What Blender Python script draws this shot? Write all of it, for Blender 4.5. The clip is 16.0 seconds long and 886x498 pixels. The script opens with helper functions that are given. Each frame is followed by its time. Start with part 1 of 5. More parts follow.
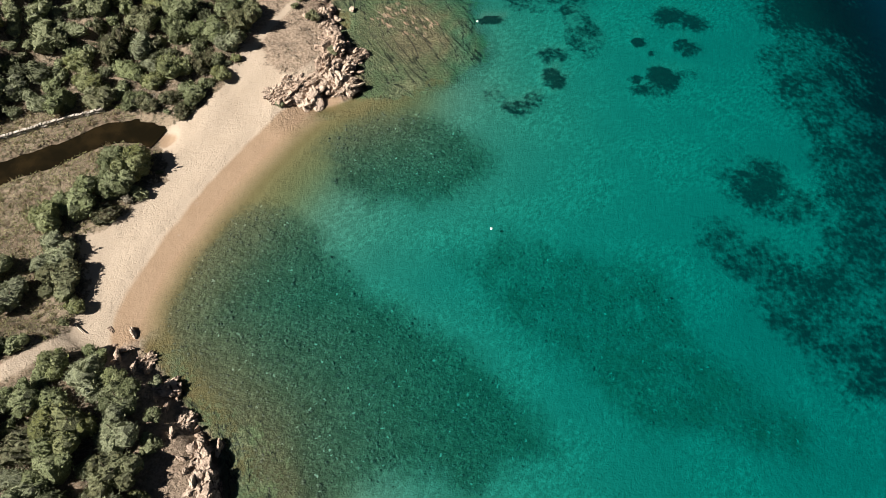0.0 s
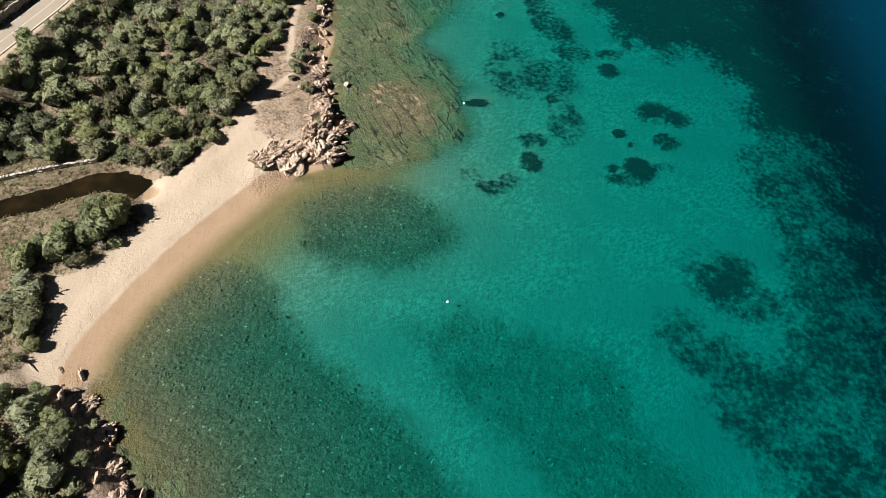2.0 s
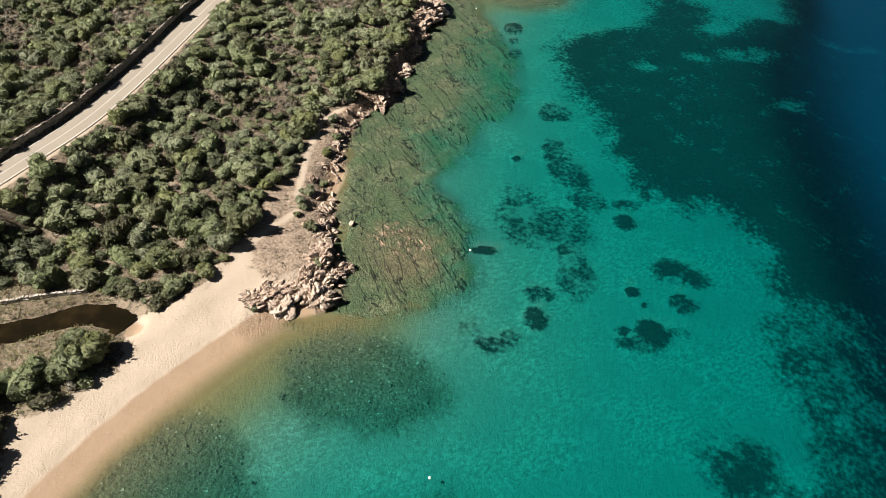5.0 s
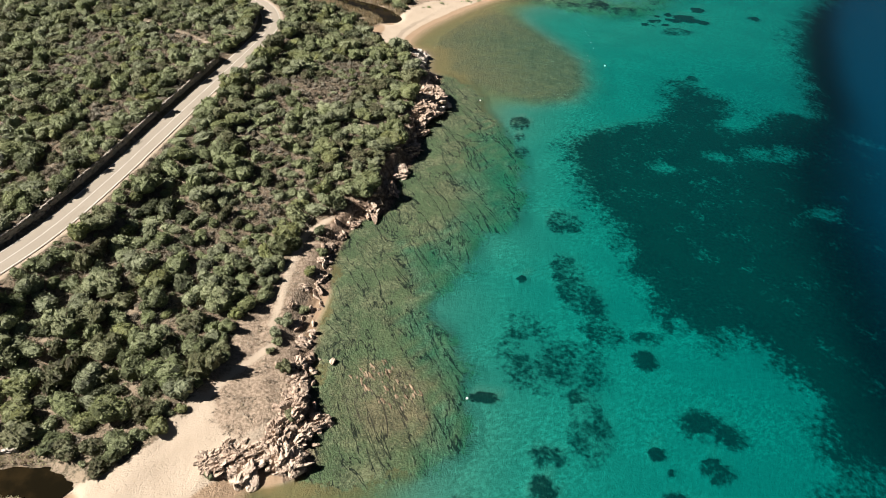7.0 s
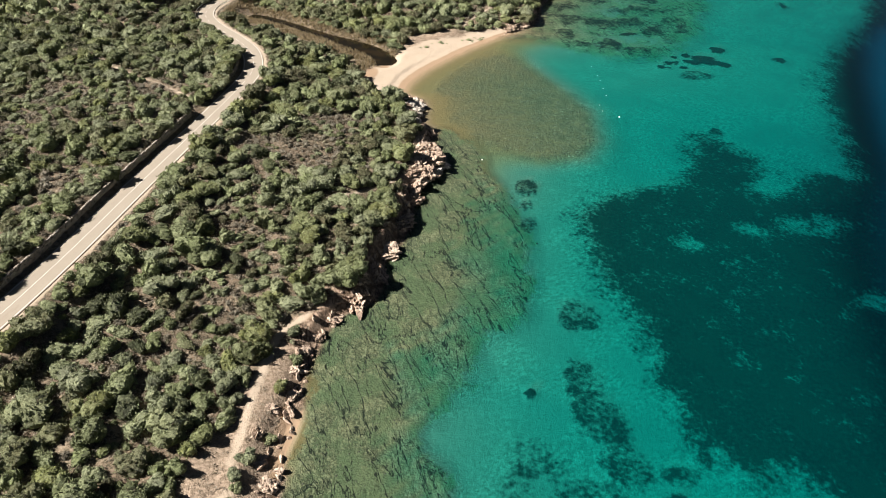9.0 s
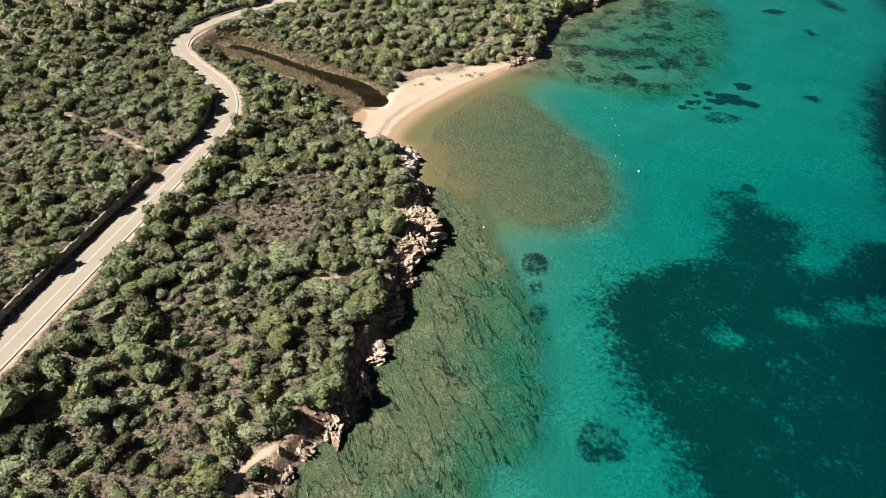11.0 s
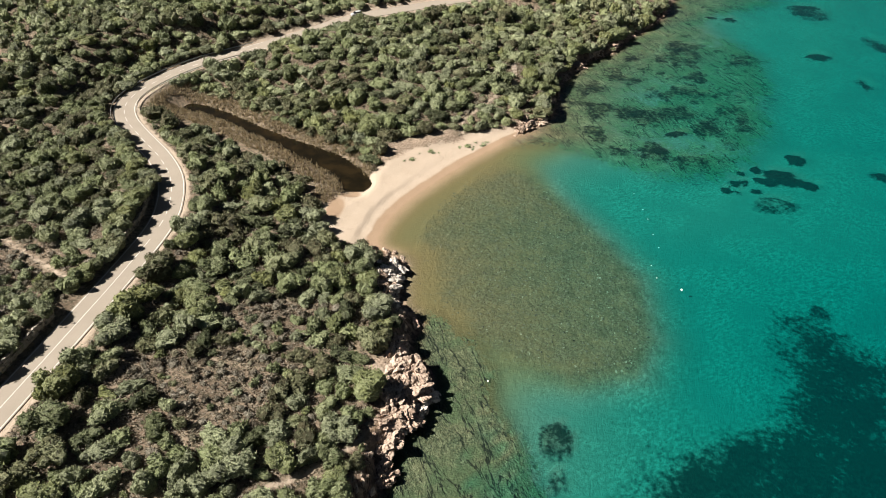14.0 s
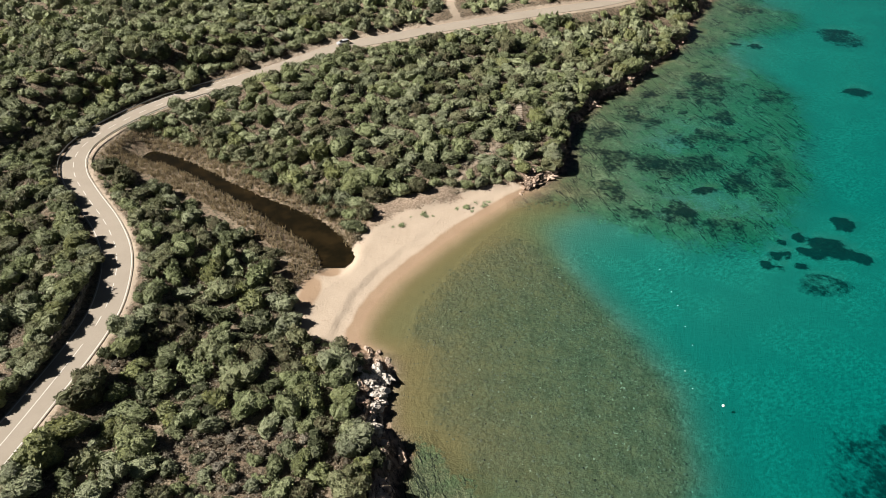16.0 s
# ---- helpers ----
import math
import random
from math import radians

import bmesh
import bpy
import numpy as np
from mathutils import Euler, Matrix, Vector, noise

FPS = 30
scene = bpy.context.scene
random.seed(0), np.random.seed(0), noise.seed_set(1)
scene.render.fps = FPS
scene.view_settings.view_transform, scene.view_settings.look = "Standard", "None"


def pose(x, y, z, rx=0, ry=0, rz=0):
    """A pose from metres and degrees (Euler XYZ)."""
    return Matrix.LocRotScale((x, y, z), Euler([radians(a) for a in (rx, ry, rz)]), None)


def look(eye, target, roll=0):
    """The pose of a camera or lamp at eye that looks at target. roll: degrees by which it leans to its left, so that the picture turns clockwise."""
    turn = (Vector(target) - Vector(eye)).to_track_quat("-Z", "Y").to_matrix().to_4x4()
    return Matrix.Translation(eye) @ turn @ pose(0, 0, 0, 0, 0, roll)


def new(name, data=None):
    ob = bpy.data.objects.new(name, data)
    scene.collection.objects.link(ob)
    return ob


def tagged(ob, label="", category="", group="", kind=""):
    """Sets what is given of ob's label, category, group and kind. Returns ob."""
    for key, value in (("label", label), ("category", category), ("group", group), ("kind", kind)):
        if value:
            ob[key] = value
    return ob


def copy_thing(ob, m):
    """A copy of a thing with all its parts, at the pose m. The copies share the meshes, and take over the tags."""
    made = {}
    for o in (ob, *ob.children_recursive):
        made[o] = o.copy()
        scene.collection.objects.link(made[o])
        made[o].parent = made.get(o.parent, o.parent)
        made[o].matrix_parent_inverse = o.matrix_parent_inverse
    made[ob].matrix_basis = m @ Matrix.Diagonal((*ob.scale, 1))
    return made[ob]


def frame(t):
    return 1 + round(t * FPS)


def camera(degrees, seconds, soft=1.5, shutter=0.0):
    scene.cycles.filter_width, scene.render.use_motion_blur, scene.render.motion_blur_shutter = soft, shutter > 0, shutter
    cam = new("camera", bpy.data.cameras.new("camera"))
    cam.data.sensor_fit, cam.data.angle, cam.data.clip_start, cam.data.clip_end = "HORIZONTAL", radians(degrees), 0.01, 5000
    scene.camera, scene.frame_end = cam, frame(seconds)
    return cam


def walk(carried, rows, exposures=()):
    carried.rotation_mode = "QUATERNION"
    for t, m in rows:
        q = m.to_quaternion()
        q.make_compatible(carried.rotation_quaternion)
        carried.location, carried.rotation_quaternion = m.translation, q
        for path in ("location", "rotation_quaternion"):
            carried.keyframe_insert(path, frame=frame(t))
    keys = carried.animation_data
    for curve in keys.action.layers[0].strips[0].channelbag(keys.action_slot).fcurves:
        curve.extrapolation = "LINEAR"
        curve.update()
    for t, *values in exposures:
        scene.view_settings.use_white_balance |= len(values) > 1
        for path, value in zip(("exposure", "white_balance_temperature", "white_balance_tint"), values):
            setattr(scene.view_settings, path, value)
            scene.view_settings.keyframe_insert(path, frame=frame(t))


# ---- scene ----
cam = camera(66.0, 16.0, soft=0.5)
METRES, EYE, TILT, LEAN, TURN = 190.0, 95.0, -59.0, 0.0, 0.0
ROWS = [
    (0.0, 0.0, 0.0, 0.0, 0.0, 0.0, -0.0),
    (0.5, 0.0172, -0.0014, -0.0016, 0.65, 1.37, -1.18),
    (1.0, 0.0349, -0.0028, -0.0025, 1.29, 3.05, -2.39),
    (1.5, 0.0514, -0.0038, -0.0035, 1.85, 4.78, -3.58),
    (2.0, 0.0653, -0.0043, -0.0039, 2.45, 6.48, -4.73),
    (2.5, 0.0757, -0.0038, -0.0033, 2.96, 8.1, -5.76),
    (3.0, 0.084, -0.0022, -0.0009, 3.5, 9.59, -6.71),
    (3.5, 0.0901, 0.0015, 0.006, 3.89, 11.11, -7.36),
    (6.0, 0.0928, 0.0579, 0.1033, 4.93, 17.38, -9.1),
    (6.5, 0.0897, 0.0747, 0.1319, 5.08, 18.51, -9.26),
    (7.0, 0.0852, 0.0922, 0.1617, 5.16, 19.4, -9.41),
    (7.5, 0.0808, 0.1103, 0.1927, 5.25, 20.01, -9.53),
    (8.0, 0.0761, 0.1275, 0.222, 5.29, 20.23, -9.56),
    (8.5, 0.0705, 0.1464, 0.2547, 5.29, 20.22, -9.57),
    (9.0, 0.0642, 0.1663, 0.2879, 5.27, 20.24, -9.58),
    (11.5, 0.0323, 0.268, 0.4591, 5.28, 20.27, -9.55),
    (12.0, 0.0254, 0.2882, 0.4943, 5.23, 20.25, -9.57),
    (12.5, 0.0185, 0.3092, 0.5295, 5.21, 20.25, -9.57),
    (13.0, 0.0118, 0.3301, 0.5648, 5.21, 20.23, -9.59),
    (13.5, 0.005, 0.3511, 0.6003, 5.19, 20.2, -9.6),
    (14.0, -0.002, 0.3728, 0.6351, 5.16, 20.23, -9.59),
    (14.5, -0.0092, 0.3941, 0.6703, 5.11, 20.24, -9.61),
    (15.0, -0.0154, 0.415, 0.7058, 5.11, 20.21, -9.64),
    (15.5, -0.0216, 0.4363, 0.7413, 5.1, 20.18, -9.67),
    (16.0, -0.0273, 0.4575, 0.7766, 5.11, 19.86, -9.66),
]
walk(cam, [(t, pose(0, 0, EYE, TILT, LEAN, TURN) @ pose(METRES * x, METRES * y, METRES * z, 90 + pitch, roll, yaw)) for t, x, y, z, yaw, pitch, roll in ROWS],
     exposures=[(0.0, 1.22), (3.0, 1.36), (6.5, 1.4), (9.0, 1.52), (12.5, 1.49), (14.0, 1.4), (16.0, 1.24)])


# ---- world, sun ----
SUN_AZIMUTH, SUN_HEIGHT = 256.0, 40.0     # degrees: the sun stands west of the shore
to_sun = Vector((math.sin(radians(SUN_AZIMUTH)) * math.cos(radians(SUN_HEIGHT)), math.cos(radians(SUN_AZIMUTH)) * math.cos(radians(SUN_HEIGHT)), math.sin(radians(SUN_HEIGHT))))
world = bpy.data.worlds.new("sky")
scene.world = world
world.use_nodes = True
sky = world.node_tree.nodes.new("ShaderNodeTexSky")
sky.sky_type, sky.sun_disc = "NISHITA", False
sky.sun_elevation, sky.sun_rotation = radians(SUN_HEIGHT), radians(SUN_AZIMUTH)
world.node_tree.links.new(sky.outputs[0], world.node_tree.nodes["Background"].inputs[0])
world.node_tree.nodes["Background"].inputs[1].default_value = 0.008
sun = new("sun", bpy.data.lights.new("sun", "SUN"))
sun.data.energy, sun.data.angle, sun.data.color = 5.0, radians(0.5), (1.0, 0.93, 0.85)
sun.matrix_world = look((0, 0, 300), Vector((0, 0, 300)) - to_sun)


# ---- materials ----
class Nodes:
    """Short calls to lay out a node material."""

    def __init__(self, name):
        self.m = bpy.data.materials.new(name)
        self.m.use_nodes = True
        self.t = self.m.node_tree
        self.t.nodes.clear()
        self.pos = self.add("NewGeometry").outputs["Position"]

    def add(self, kind, **props):
        n = self.t.nodes.new("ShaderNode" + kind)
        for k, v in props.items():
            setattr(n, k, v)
        return n

    def put(self, socket, value):
        if isinstance(value, bpy.types.NodeSocket):
            self.t.links.new(value, socket)
        elif isinstance(value, tuple) and len(value) == 3 and len(socket.default_value) == 4:
            socket.default_value = (*value, 1)
        else:
            socket.default_value = value

    def noise(self, size, detail=3, rough=0.55, vec=None, distort=0.0):
        n = self.add("TexNoise")
        self.put(n.inputs["Vector"], vec or self.pos)
        n.inputs["Scale"].default_value, n.inputs["Detail"].default_value = 1 / size, detail
        n.inputs["Roughness"].default_value, n.inputs["Distortion"].default_value = rough, distort
        return n.outputs["Fac"]

    def cells(self, size, feature="F1", out="Distance", vec=None):
        n = self.add("TexVoronoi", feature=feature)
        self.put(n.inputs["Vector"], vec or self.pos)
        n.inputs["Scale"].default_value = 1 / size
        return n.outputs[out]

    def stretch(self, scale, turn=0.0, vec=None):
        n = self.add("Mapping", vector_type="TEXTURE")
        self.put(n.inputs["Vector"], vec or self.pos)
        n.inputs["Scale"].default_value, n.inputs["Rotation"].default_value = tuple(1 / k for k in scale), (0, 0, turn)
        return n.outputs[0]

    def attr(self, name):
        return self.add("Attribute", attribute_name=name).outputs["Fac"]

    def math(self, op, a, b=0.0, c=None):
        n = self.add("Math", operation=op)
        self.put(n.inputs[0], a), self.put(n.inputs[1], b)
        if c is not None:
            self.put(n.inputs[2], c)
        return n.outputs[0]

    def span(self, v, lo, hi, a=0.0, b=1.0):
        n = self.add("MapRange", interpolation_type="SMOOTHSTEP")
        for i, q in enumerate((v, lo, hi, a, b)):
            self.put(n.inputs[i], q)
        return n.outputs[0]

    def edge(self, name, size, amount=0.9, soft=0.08, fine=0.5):
        """Where an attribute, broken up by noise at two scales, passes one half."""
        a = self.math("MULTIPLY_ADD", self.math("SUBTRACT", self.noise(size, 4, .6), .5), amount * 2.2, self.attr(name))
        a = self.math("MULTIPLY_ADD", self.math("SUBTRACT", self.noise(size * .17, 3, .6), .5), amount * fine * 1.8, a)
        return self.span(a, .5 - soft, .5 + soft)

    def mix(self, f, a, b):
        n = self.add("Mix", data_type="RGBA")
        self.put(n.inputs[0], f), self.put(n.inputs[6], a), self.put(n.inputs[7], b)
        return n.outputs[2]

    def bump(self, height, strength, distance):
        n = self.add("Bump")
        self.put(n.inputs["Height"], height)
        n.inputs["Strength"].default_value, n.inputs["Distance"].default_value = strength, distance
        return n.outputs[0]

    def surface(self, colour, rough=0.9, normal=None, metal=0.0, spec=0.3):
        b = self.add("BsdfPrincipled")
        self.put(b.inputs["Base Color"], colour), self.put(b.inputs["Roughness"], rough)
        b.inputs["Metallic"].default_value, b.inputs["Specular IOR Level"].default_value = metal, spec
        if normal:
            self.put(b.inputs["Normal"], normal)
        return self.out(b.outputs[0])

    def out(self, shader):
        o = self.add("OutputMaterial")
        self.t.links.new(shader, o.inputs[0])
        return self.m


def ground_material():
    g = Nodes("ground")
    # dry soil with litter, dead grass and low heath
    soil = g.mix(g.span(g.noise(9, 4), .4, .62), (.16, .12, .085), (.25, .198, .142))
    soil = g.mix(g.span(g.noise(.9, 4, .7), .42, .62), soil, (.074, .064, .042))
    soil = g.mix(g.span(g.noise(.33, 3, .7), .55, .72), soil, (.32, .268, .205))
    # pale pink granite
    crack = g.math("ABSOLUTE", g.math("SUBTRACT", g.noise(1.6, 5, .65, g.stretch((1, .3, .6), .5), .8), .5))
    rock = g.mix(g.span(g.noise(1.6, 5, .65), .36, .64), (.1444, .0988, .0684), (.3572, .266, .1976))
    rock = g.mix(g.span(crack, .0, .035), (.0836, .0608, .0456), rock)
    col = g.mix(g.edge("rock", 2.2, .7), soil, rock)
    # sand
    sand = g.mix(g.noise(5, 5, .6), (.3268, .266, .2014), (.4104, .342, .2698))
    sand = g.mix(g.span(g.noise(.28, 3, .7), .58, .75), sand, (.3572, .2736, .19))
    sandwet = g.mix(g.noise(4, 4), (.2356, .1634, .1064), (.2926, .2128, .1444))
    sand = g.mix(g.span(g.math("MULTIPLY_ADD", g.noise(3, 3), .3, g.attr("wet")), .4, .85), sand, sandwet)
    col = g.mix(g.edge("sand", 3.0, .8, .12), col, sand)
    litter = g.mix(g.span(g.noise(.5, 4, .7), .4, .6), (.185, .142, .104), (.315, .245, .184))
    col = g.mix(g.edge("dry", 2.5, .9, .3), col, litter)
    col = g.mix(g.edge("path", 1.2, .4, .2), col, sand)
    # sea bed: sand, cobbles, reef, sea grass
    sep = g.add("SeparateXYZ")
    g.put(sep.inputs[0], g.pos)
    under = g.span(sep.outputs[2], .03, -.12)
    tan = g.mix(g.noise(1.5, 4, .7), (.122, .084, .036), (.152, .108, .050))
    # sand ripples, and the light of ripples overhead put into the sand colour
    ripple_light = g.noise(.55, 3, .6, g.stretch((1, .5, 1), -.9))
    bed = g.mix(g.span(ripple_light, .36, .64), (.138, .113, .081), (.225, .186, .133))
    bed = g.mix(g.math("MULTIPLY", g.span(g.noise(.26, 3, .7, g.stretch((1, .6, 1), -.5)), .44, .60), .45), bed, (.105, .090, .066))
    bed = g.mix(g.span(g.noise(14, 4), .4, .65), bed, (.1444, .1231, .0897))
    bed = g.mix(g.span(g.noise(.7, 4, .8), .60, .68), bed, (.076, .0646, .0418))
    bed = g.mix(g.span(sep.outputs[2], -.75, -.2), bed, tan)
    drift, shake, warp = g.add("TexNoise"), g.add("VectorMath", operation="SCALE"), g.add("VectorMath", operation="ADD")
    g.put(drift.inputs["Vector"], g.pos), g.put(shake.inputs[0], drift.outputs["Color"])
    drift.inputs["Scale"].default_value, shake.inputs["Scale"].default_value = 1.1, 1.2
    g.put(warp.inputs[0], g.pos), g.put(warp.inputs[1], shake.outputs[0])
    cob = g.cells(.30, "F1", "Color", warp.outputs[0])
    cobs = g.add("SeparateColor")
    g.put(cobs.inputs[0], cob)
    stone = g.mix(g.span(g.noise(.42, 5, .85), .38, .62), (.028, .029, .017), (.112, .103, .060))
    stone = g.mix(g.span(g.noise(3.2, 4, .65), .42, .64), stone, (.054, .052, .028))
    stone = g.mix(g.math("MULTIPLY", g.span(cobs.outputs[0], .80, .86), .8), stone, (.030, .028, .017))
    stone = g.mix(g.math("MULTIPLY", g.span(cobs.outputs[1], .93, .96), .6), stone, (.145, .128, .082))
    stone = g.mix(g.span(cobs.outputs[1], .993, .996), stone, (.27, .24, .18))
    stone = g.mix(g.span(g.noise(7, 4, .6), .5, .75), stone, (.088, .074, .043))
    stone = g.mix(g.span(sep.outputs[2], -.36, -.12, 0.0, .38), stone, g.mix(g.span(g.noise(.4, 4, .8), .4, .6), (.085, .064, .032), (.165, .128, .068)))
    bed = g.mix(g.math("MULTIPLY", g.edge("stone", 4.0, .45, .42, .9), .95), bed, stone)
    strata = g.noise(.6, 5, .75, g.stretch((1.0, .55, 1), .53), .3)
    slab = g.mix(g.span(strata, .40, .6), (.108, .090, .048), (.262, .218, .124))
    slab = g.mix(g.span(g.noise(.42, 4, .8), .48, .58), slab, (.085, .081, .043))
    slab = g.mix(g.math("MULTIPLY", g.span(g.noise(.36, 3, .8, g.stretch((1, .6, 1), .53)), .56, .66), .7), slab, (.26, .215, .13))
    slab = g.mix(g.span(g.noise(5, 3), .5, .7), slab, (.245, .192, .108))
    split = g.math("ABSOLUTE", g.math("SUBTRACT", g.noise(4.2, 5, .62, g.stretch((1.0, .22, 1), .53), .5), .5))
    slab = g.mix(g.math("MULTIPLY", g.span(g.noise(9, 5, .65), .42, .58), .8), slab, (.118, .132, .064))
    slab = g.mix(g.math("MULTIPLY", g.span(g.noise(1.7, 5, .75), .54, .66), .75), slab, (.078, .077, .041))
    slab = g.mix(g.span(split, .003, .017), (.020, .019, .012), slab)
    seam = g.math("ABSOLUTE", g.math("SUBTRACT", g.noise(1.5, 4, .7, g.stretch((1.0, .55, 1), .62), .9), .5))
    slab = g.mix(g.math("MULTIPLY", g.span(seam, .016, .004), .7), slab, (.030, .028, .017))
    bed = g.mix(g.edge("reef", 4.0, .6, .16, .9), bed, slab)
    blade = g.mix(g.span(g.noise(.8, 4, .7), .4, .65), (.0020, .0034, .003), (.0130, .0150, .0105))
    blade = g.mix(g.span(g.noise(11, 4, .6), .42, .62), blade, (.0076, .0099, .0068))
    bed = g.mix(g.math("MULTIPLY", g.edge("grass", 6.0, .5, .28, 1.3), .96), bed, blade)
    col = g.mix(under, col, bed)
    h = g.math("ADD", g.math("MULTIPLY", g.noise(1.2, 5, .7), .6), g.math("MULTIPLY", g.noise(.25, 3, .7), .25))
    h = g.math("MULTIPLY", h, g.span(g.attr("sand"), .3, .7, 1.0, .4))
    tread = g.math("MULTIPLY", g.span(g.noise(.5, 3, .7), .36, .5), g.span(g.noise(6, 3), .42, .58))
    h = g.math("ADD", h, g.math("MULTIPLY", g.math("MULTIPLY", tread, .06), g.span(g.attr("wet"), .75, .2)))
    h = g.math("ADD", h, g.math("MULTIPLY", g.math("ADD", strata, g.noise(.45, 4, .75)), g.math("MULTIPLY", g.attr("reef"), 1.9)))
    h = g.math("ADD", h, g.math("MULTIPLY", g.math("ADD", g.noise(.4, 4, .8), g.cells(1.1)), g.math("MULTIPLY", g.attr("stone"), -.5)))
    return g.surface(col, .93, g.bump(h, 1.0, .45), spec=.15)


def sea_material():
    g = Nodes("sea")
    deep = g.attr("depth")
    # what the water takes from the light on its way, by its depth
    parts = g.add("CombineColor")
    for i, k in enumerate((2.3, .175, .108)):
        g.put(parts.inputs[i], g.math("POWER", math.exp(-k), deep))
    clear = g.add("BsdfTransparent")
    g.put(clear.inputs[0], parts.outputs[0])
    wave = g.math("ADD", g.noise(.75, 3, .6, g.stretch((1, .6, 1), -.9)), g.math("MULTIPLY", g.noise(.3, 2, .6), .4))
    wave = g.bump(wave, .45, .22)
    haze = g.add("BsdfDiffuse")
    g.put(haze.inputs[0], g.mix(g.span(deep, 4.2, 9.0), g.mix(g.span(deep, 1.5, 4.4), (.0, .1292, .1368), (.0, .0096, .023)), (.0, .056, .115)))
    g.put(haze.inputs["Normal"], wave)
    body = g.add("MixShader")
    g.put(body.inputs[0], g.math("SUBTRACT", 1.0, g.math("POWER", math.exp(-.04), deep)))
    g.put(body.inputs[1], clear.outputs[0]), g.put(body.inputs[2], haze.outputs[0])
    gloss = g.add("BsdfGlossy")
    gloss.inputs["Roughness"].default_value = .12
    g.put(gloss.inputs["Normal"], wave)
    fres = g.add("Fresnel")
    fres.inputs[0].default_value = 1.33
    g.put(fres.inputs["Normal"], wave)
    top = g.add("MixShader")
    g.put(top.inputs[0], fres.outputs[0]), g.put(top.inputs[1], body.outputs[0]), g.put(top.inputs[2], gloss.outputs[0])
    return g.out(top.outputs[0])


def creek_material():
    g = Nodes("creek")
    col = g.mix(g.span(g.noise(5, 4), .4, .7), (.0068, .0053, .0023), (.0167, .0114, .0046))
    return g.surface(col, .1, g.bump(g.noise(.8, 2), .1, .05), spec=.2)


def leaf_material(name, dark, mid, light, fresh):
    g = Nodes(name)
    tint = g.attr("tint")
    isl = g.add("NewGeometry").outputs["Random Per Island"]
    col = g.mix(g.span(tint, .05, .55), dark, mid)
    col = g.mix(g.span(tint, .5, 1.0), col, light)
    kind = g.math("FRACT", g.math("MULTIPLY", tint, 7.3))
    col = g.mix(g.math("MULTIPLY", g.span(kind, .66, .88), .75), col, tuple(.5 * (a + c) for a, c in zip(light, (.24, .25, .205))))
    col = g.mix(g.math("MULTIPLY", g.span(kind, .16, .06), .55), col, (.14, .105, .06))
    col = g.mix(g.math("MULTIPLY", g.span(kind, .40, .46), g.span(kind, .56, .50, 0.0, .6)), col, fresh)
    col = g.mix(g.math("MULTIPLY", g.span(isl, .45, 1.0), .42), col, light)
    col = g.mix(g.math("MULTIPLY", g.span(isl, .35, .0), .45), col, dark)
    # dark and light mottling: shade between leaf clumps, put into the leaf colour
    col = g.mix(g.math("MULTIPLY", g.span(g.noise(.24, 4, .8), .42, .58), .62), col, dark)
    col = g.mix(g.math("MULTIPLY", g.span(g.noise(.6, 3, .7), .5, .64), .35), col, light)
    b = g.add("BsdfPrincipled")
    g.put(b.inputs["Base Color"], col)
    b.inputs["Roughness"].default_value, b.inputs["Specular IOR Level"].default_value = .6, .25
    g.put(b.inputs["Normal"], g.bump(g.noise(.3, 4, .8), 1.0, .5))
    through_leaf = g.add("BsdfTranslucent")
    g.put(through_leaf.inputs[0], g.mix(.5, col, light))
    both = g.add("MixShader")
    g.put(both.inputs[0], .18), g.put(both.inputs[1], b.outputs[0]), g.put(both.inputs[2], through_leaf.outputs[0])
    return g.out(both.outputs[0])


def plain_material(name, colour, rough=.8, size=.5, vary=.3, metal=0.0, bump=.0, spec=.3):
    g = Nodes(name)
    low, high = tuple(c * (1 - vary) for c in colour), tuple(min(1, c * (1 + vary)) for c in colour)
    col = g.mix(g.noise(size, 4, .65), low, high)
    col = g.mix(g.span(g.noise(size * 7, 3), .5, .8), col, low)
    return g.surface(col, rough, g.bump(g.noise(size * .6, 4, .7), .5, bump) if bump else None, metal, spec)


def road_material():
    g = Nodes("asphalt")
    col = g.mix(g.noise(6, 4, .6), (.2204, .19, .152), (.2888, .2546, .209))
    col = g.mix(g.span(g.noise(.16, 3, .8), .5, .75), col, (.2128, .1824, .1444))
    col = g.mix(g.span(g.noise(2.2, 4, .7, g.stretch((1, .2, 1))), .58, .72), col, (.2356, .2014, .1596))
    return g.surface(col, .88, g.bump(g.noise(.08, 2), .4, .01), spec=.2)


def stone_material(name, low, high, pale):
    g = Nodes(name)
    pick = g.add("ObjectInfo").outputs["Random"]
    col = g.mix(g.span(g.noise(.7, 5, .7), .35, .65), low, high)
    col = g.mix(g.math("MULTIPLY", pick, .5), col, pale)
    col = g.mix(g.span(g.noise(.22, 4, .7), .56, .72), col, low)
    line = g.noise(.5, 4, .6, g.stretch((1, .3, 1.2), .5), .4)
    col = g.mix(g.span(line, .36, .46), tuple(c * .4 for c in low), col)
    return g.surface(col, .92, g.bump(g.math("ADD", g.noise(.6, 5, .7), line), .9, .22), spec=.2)


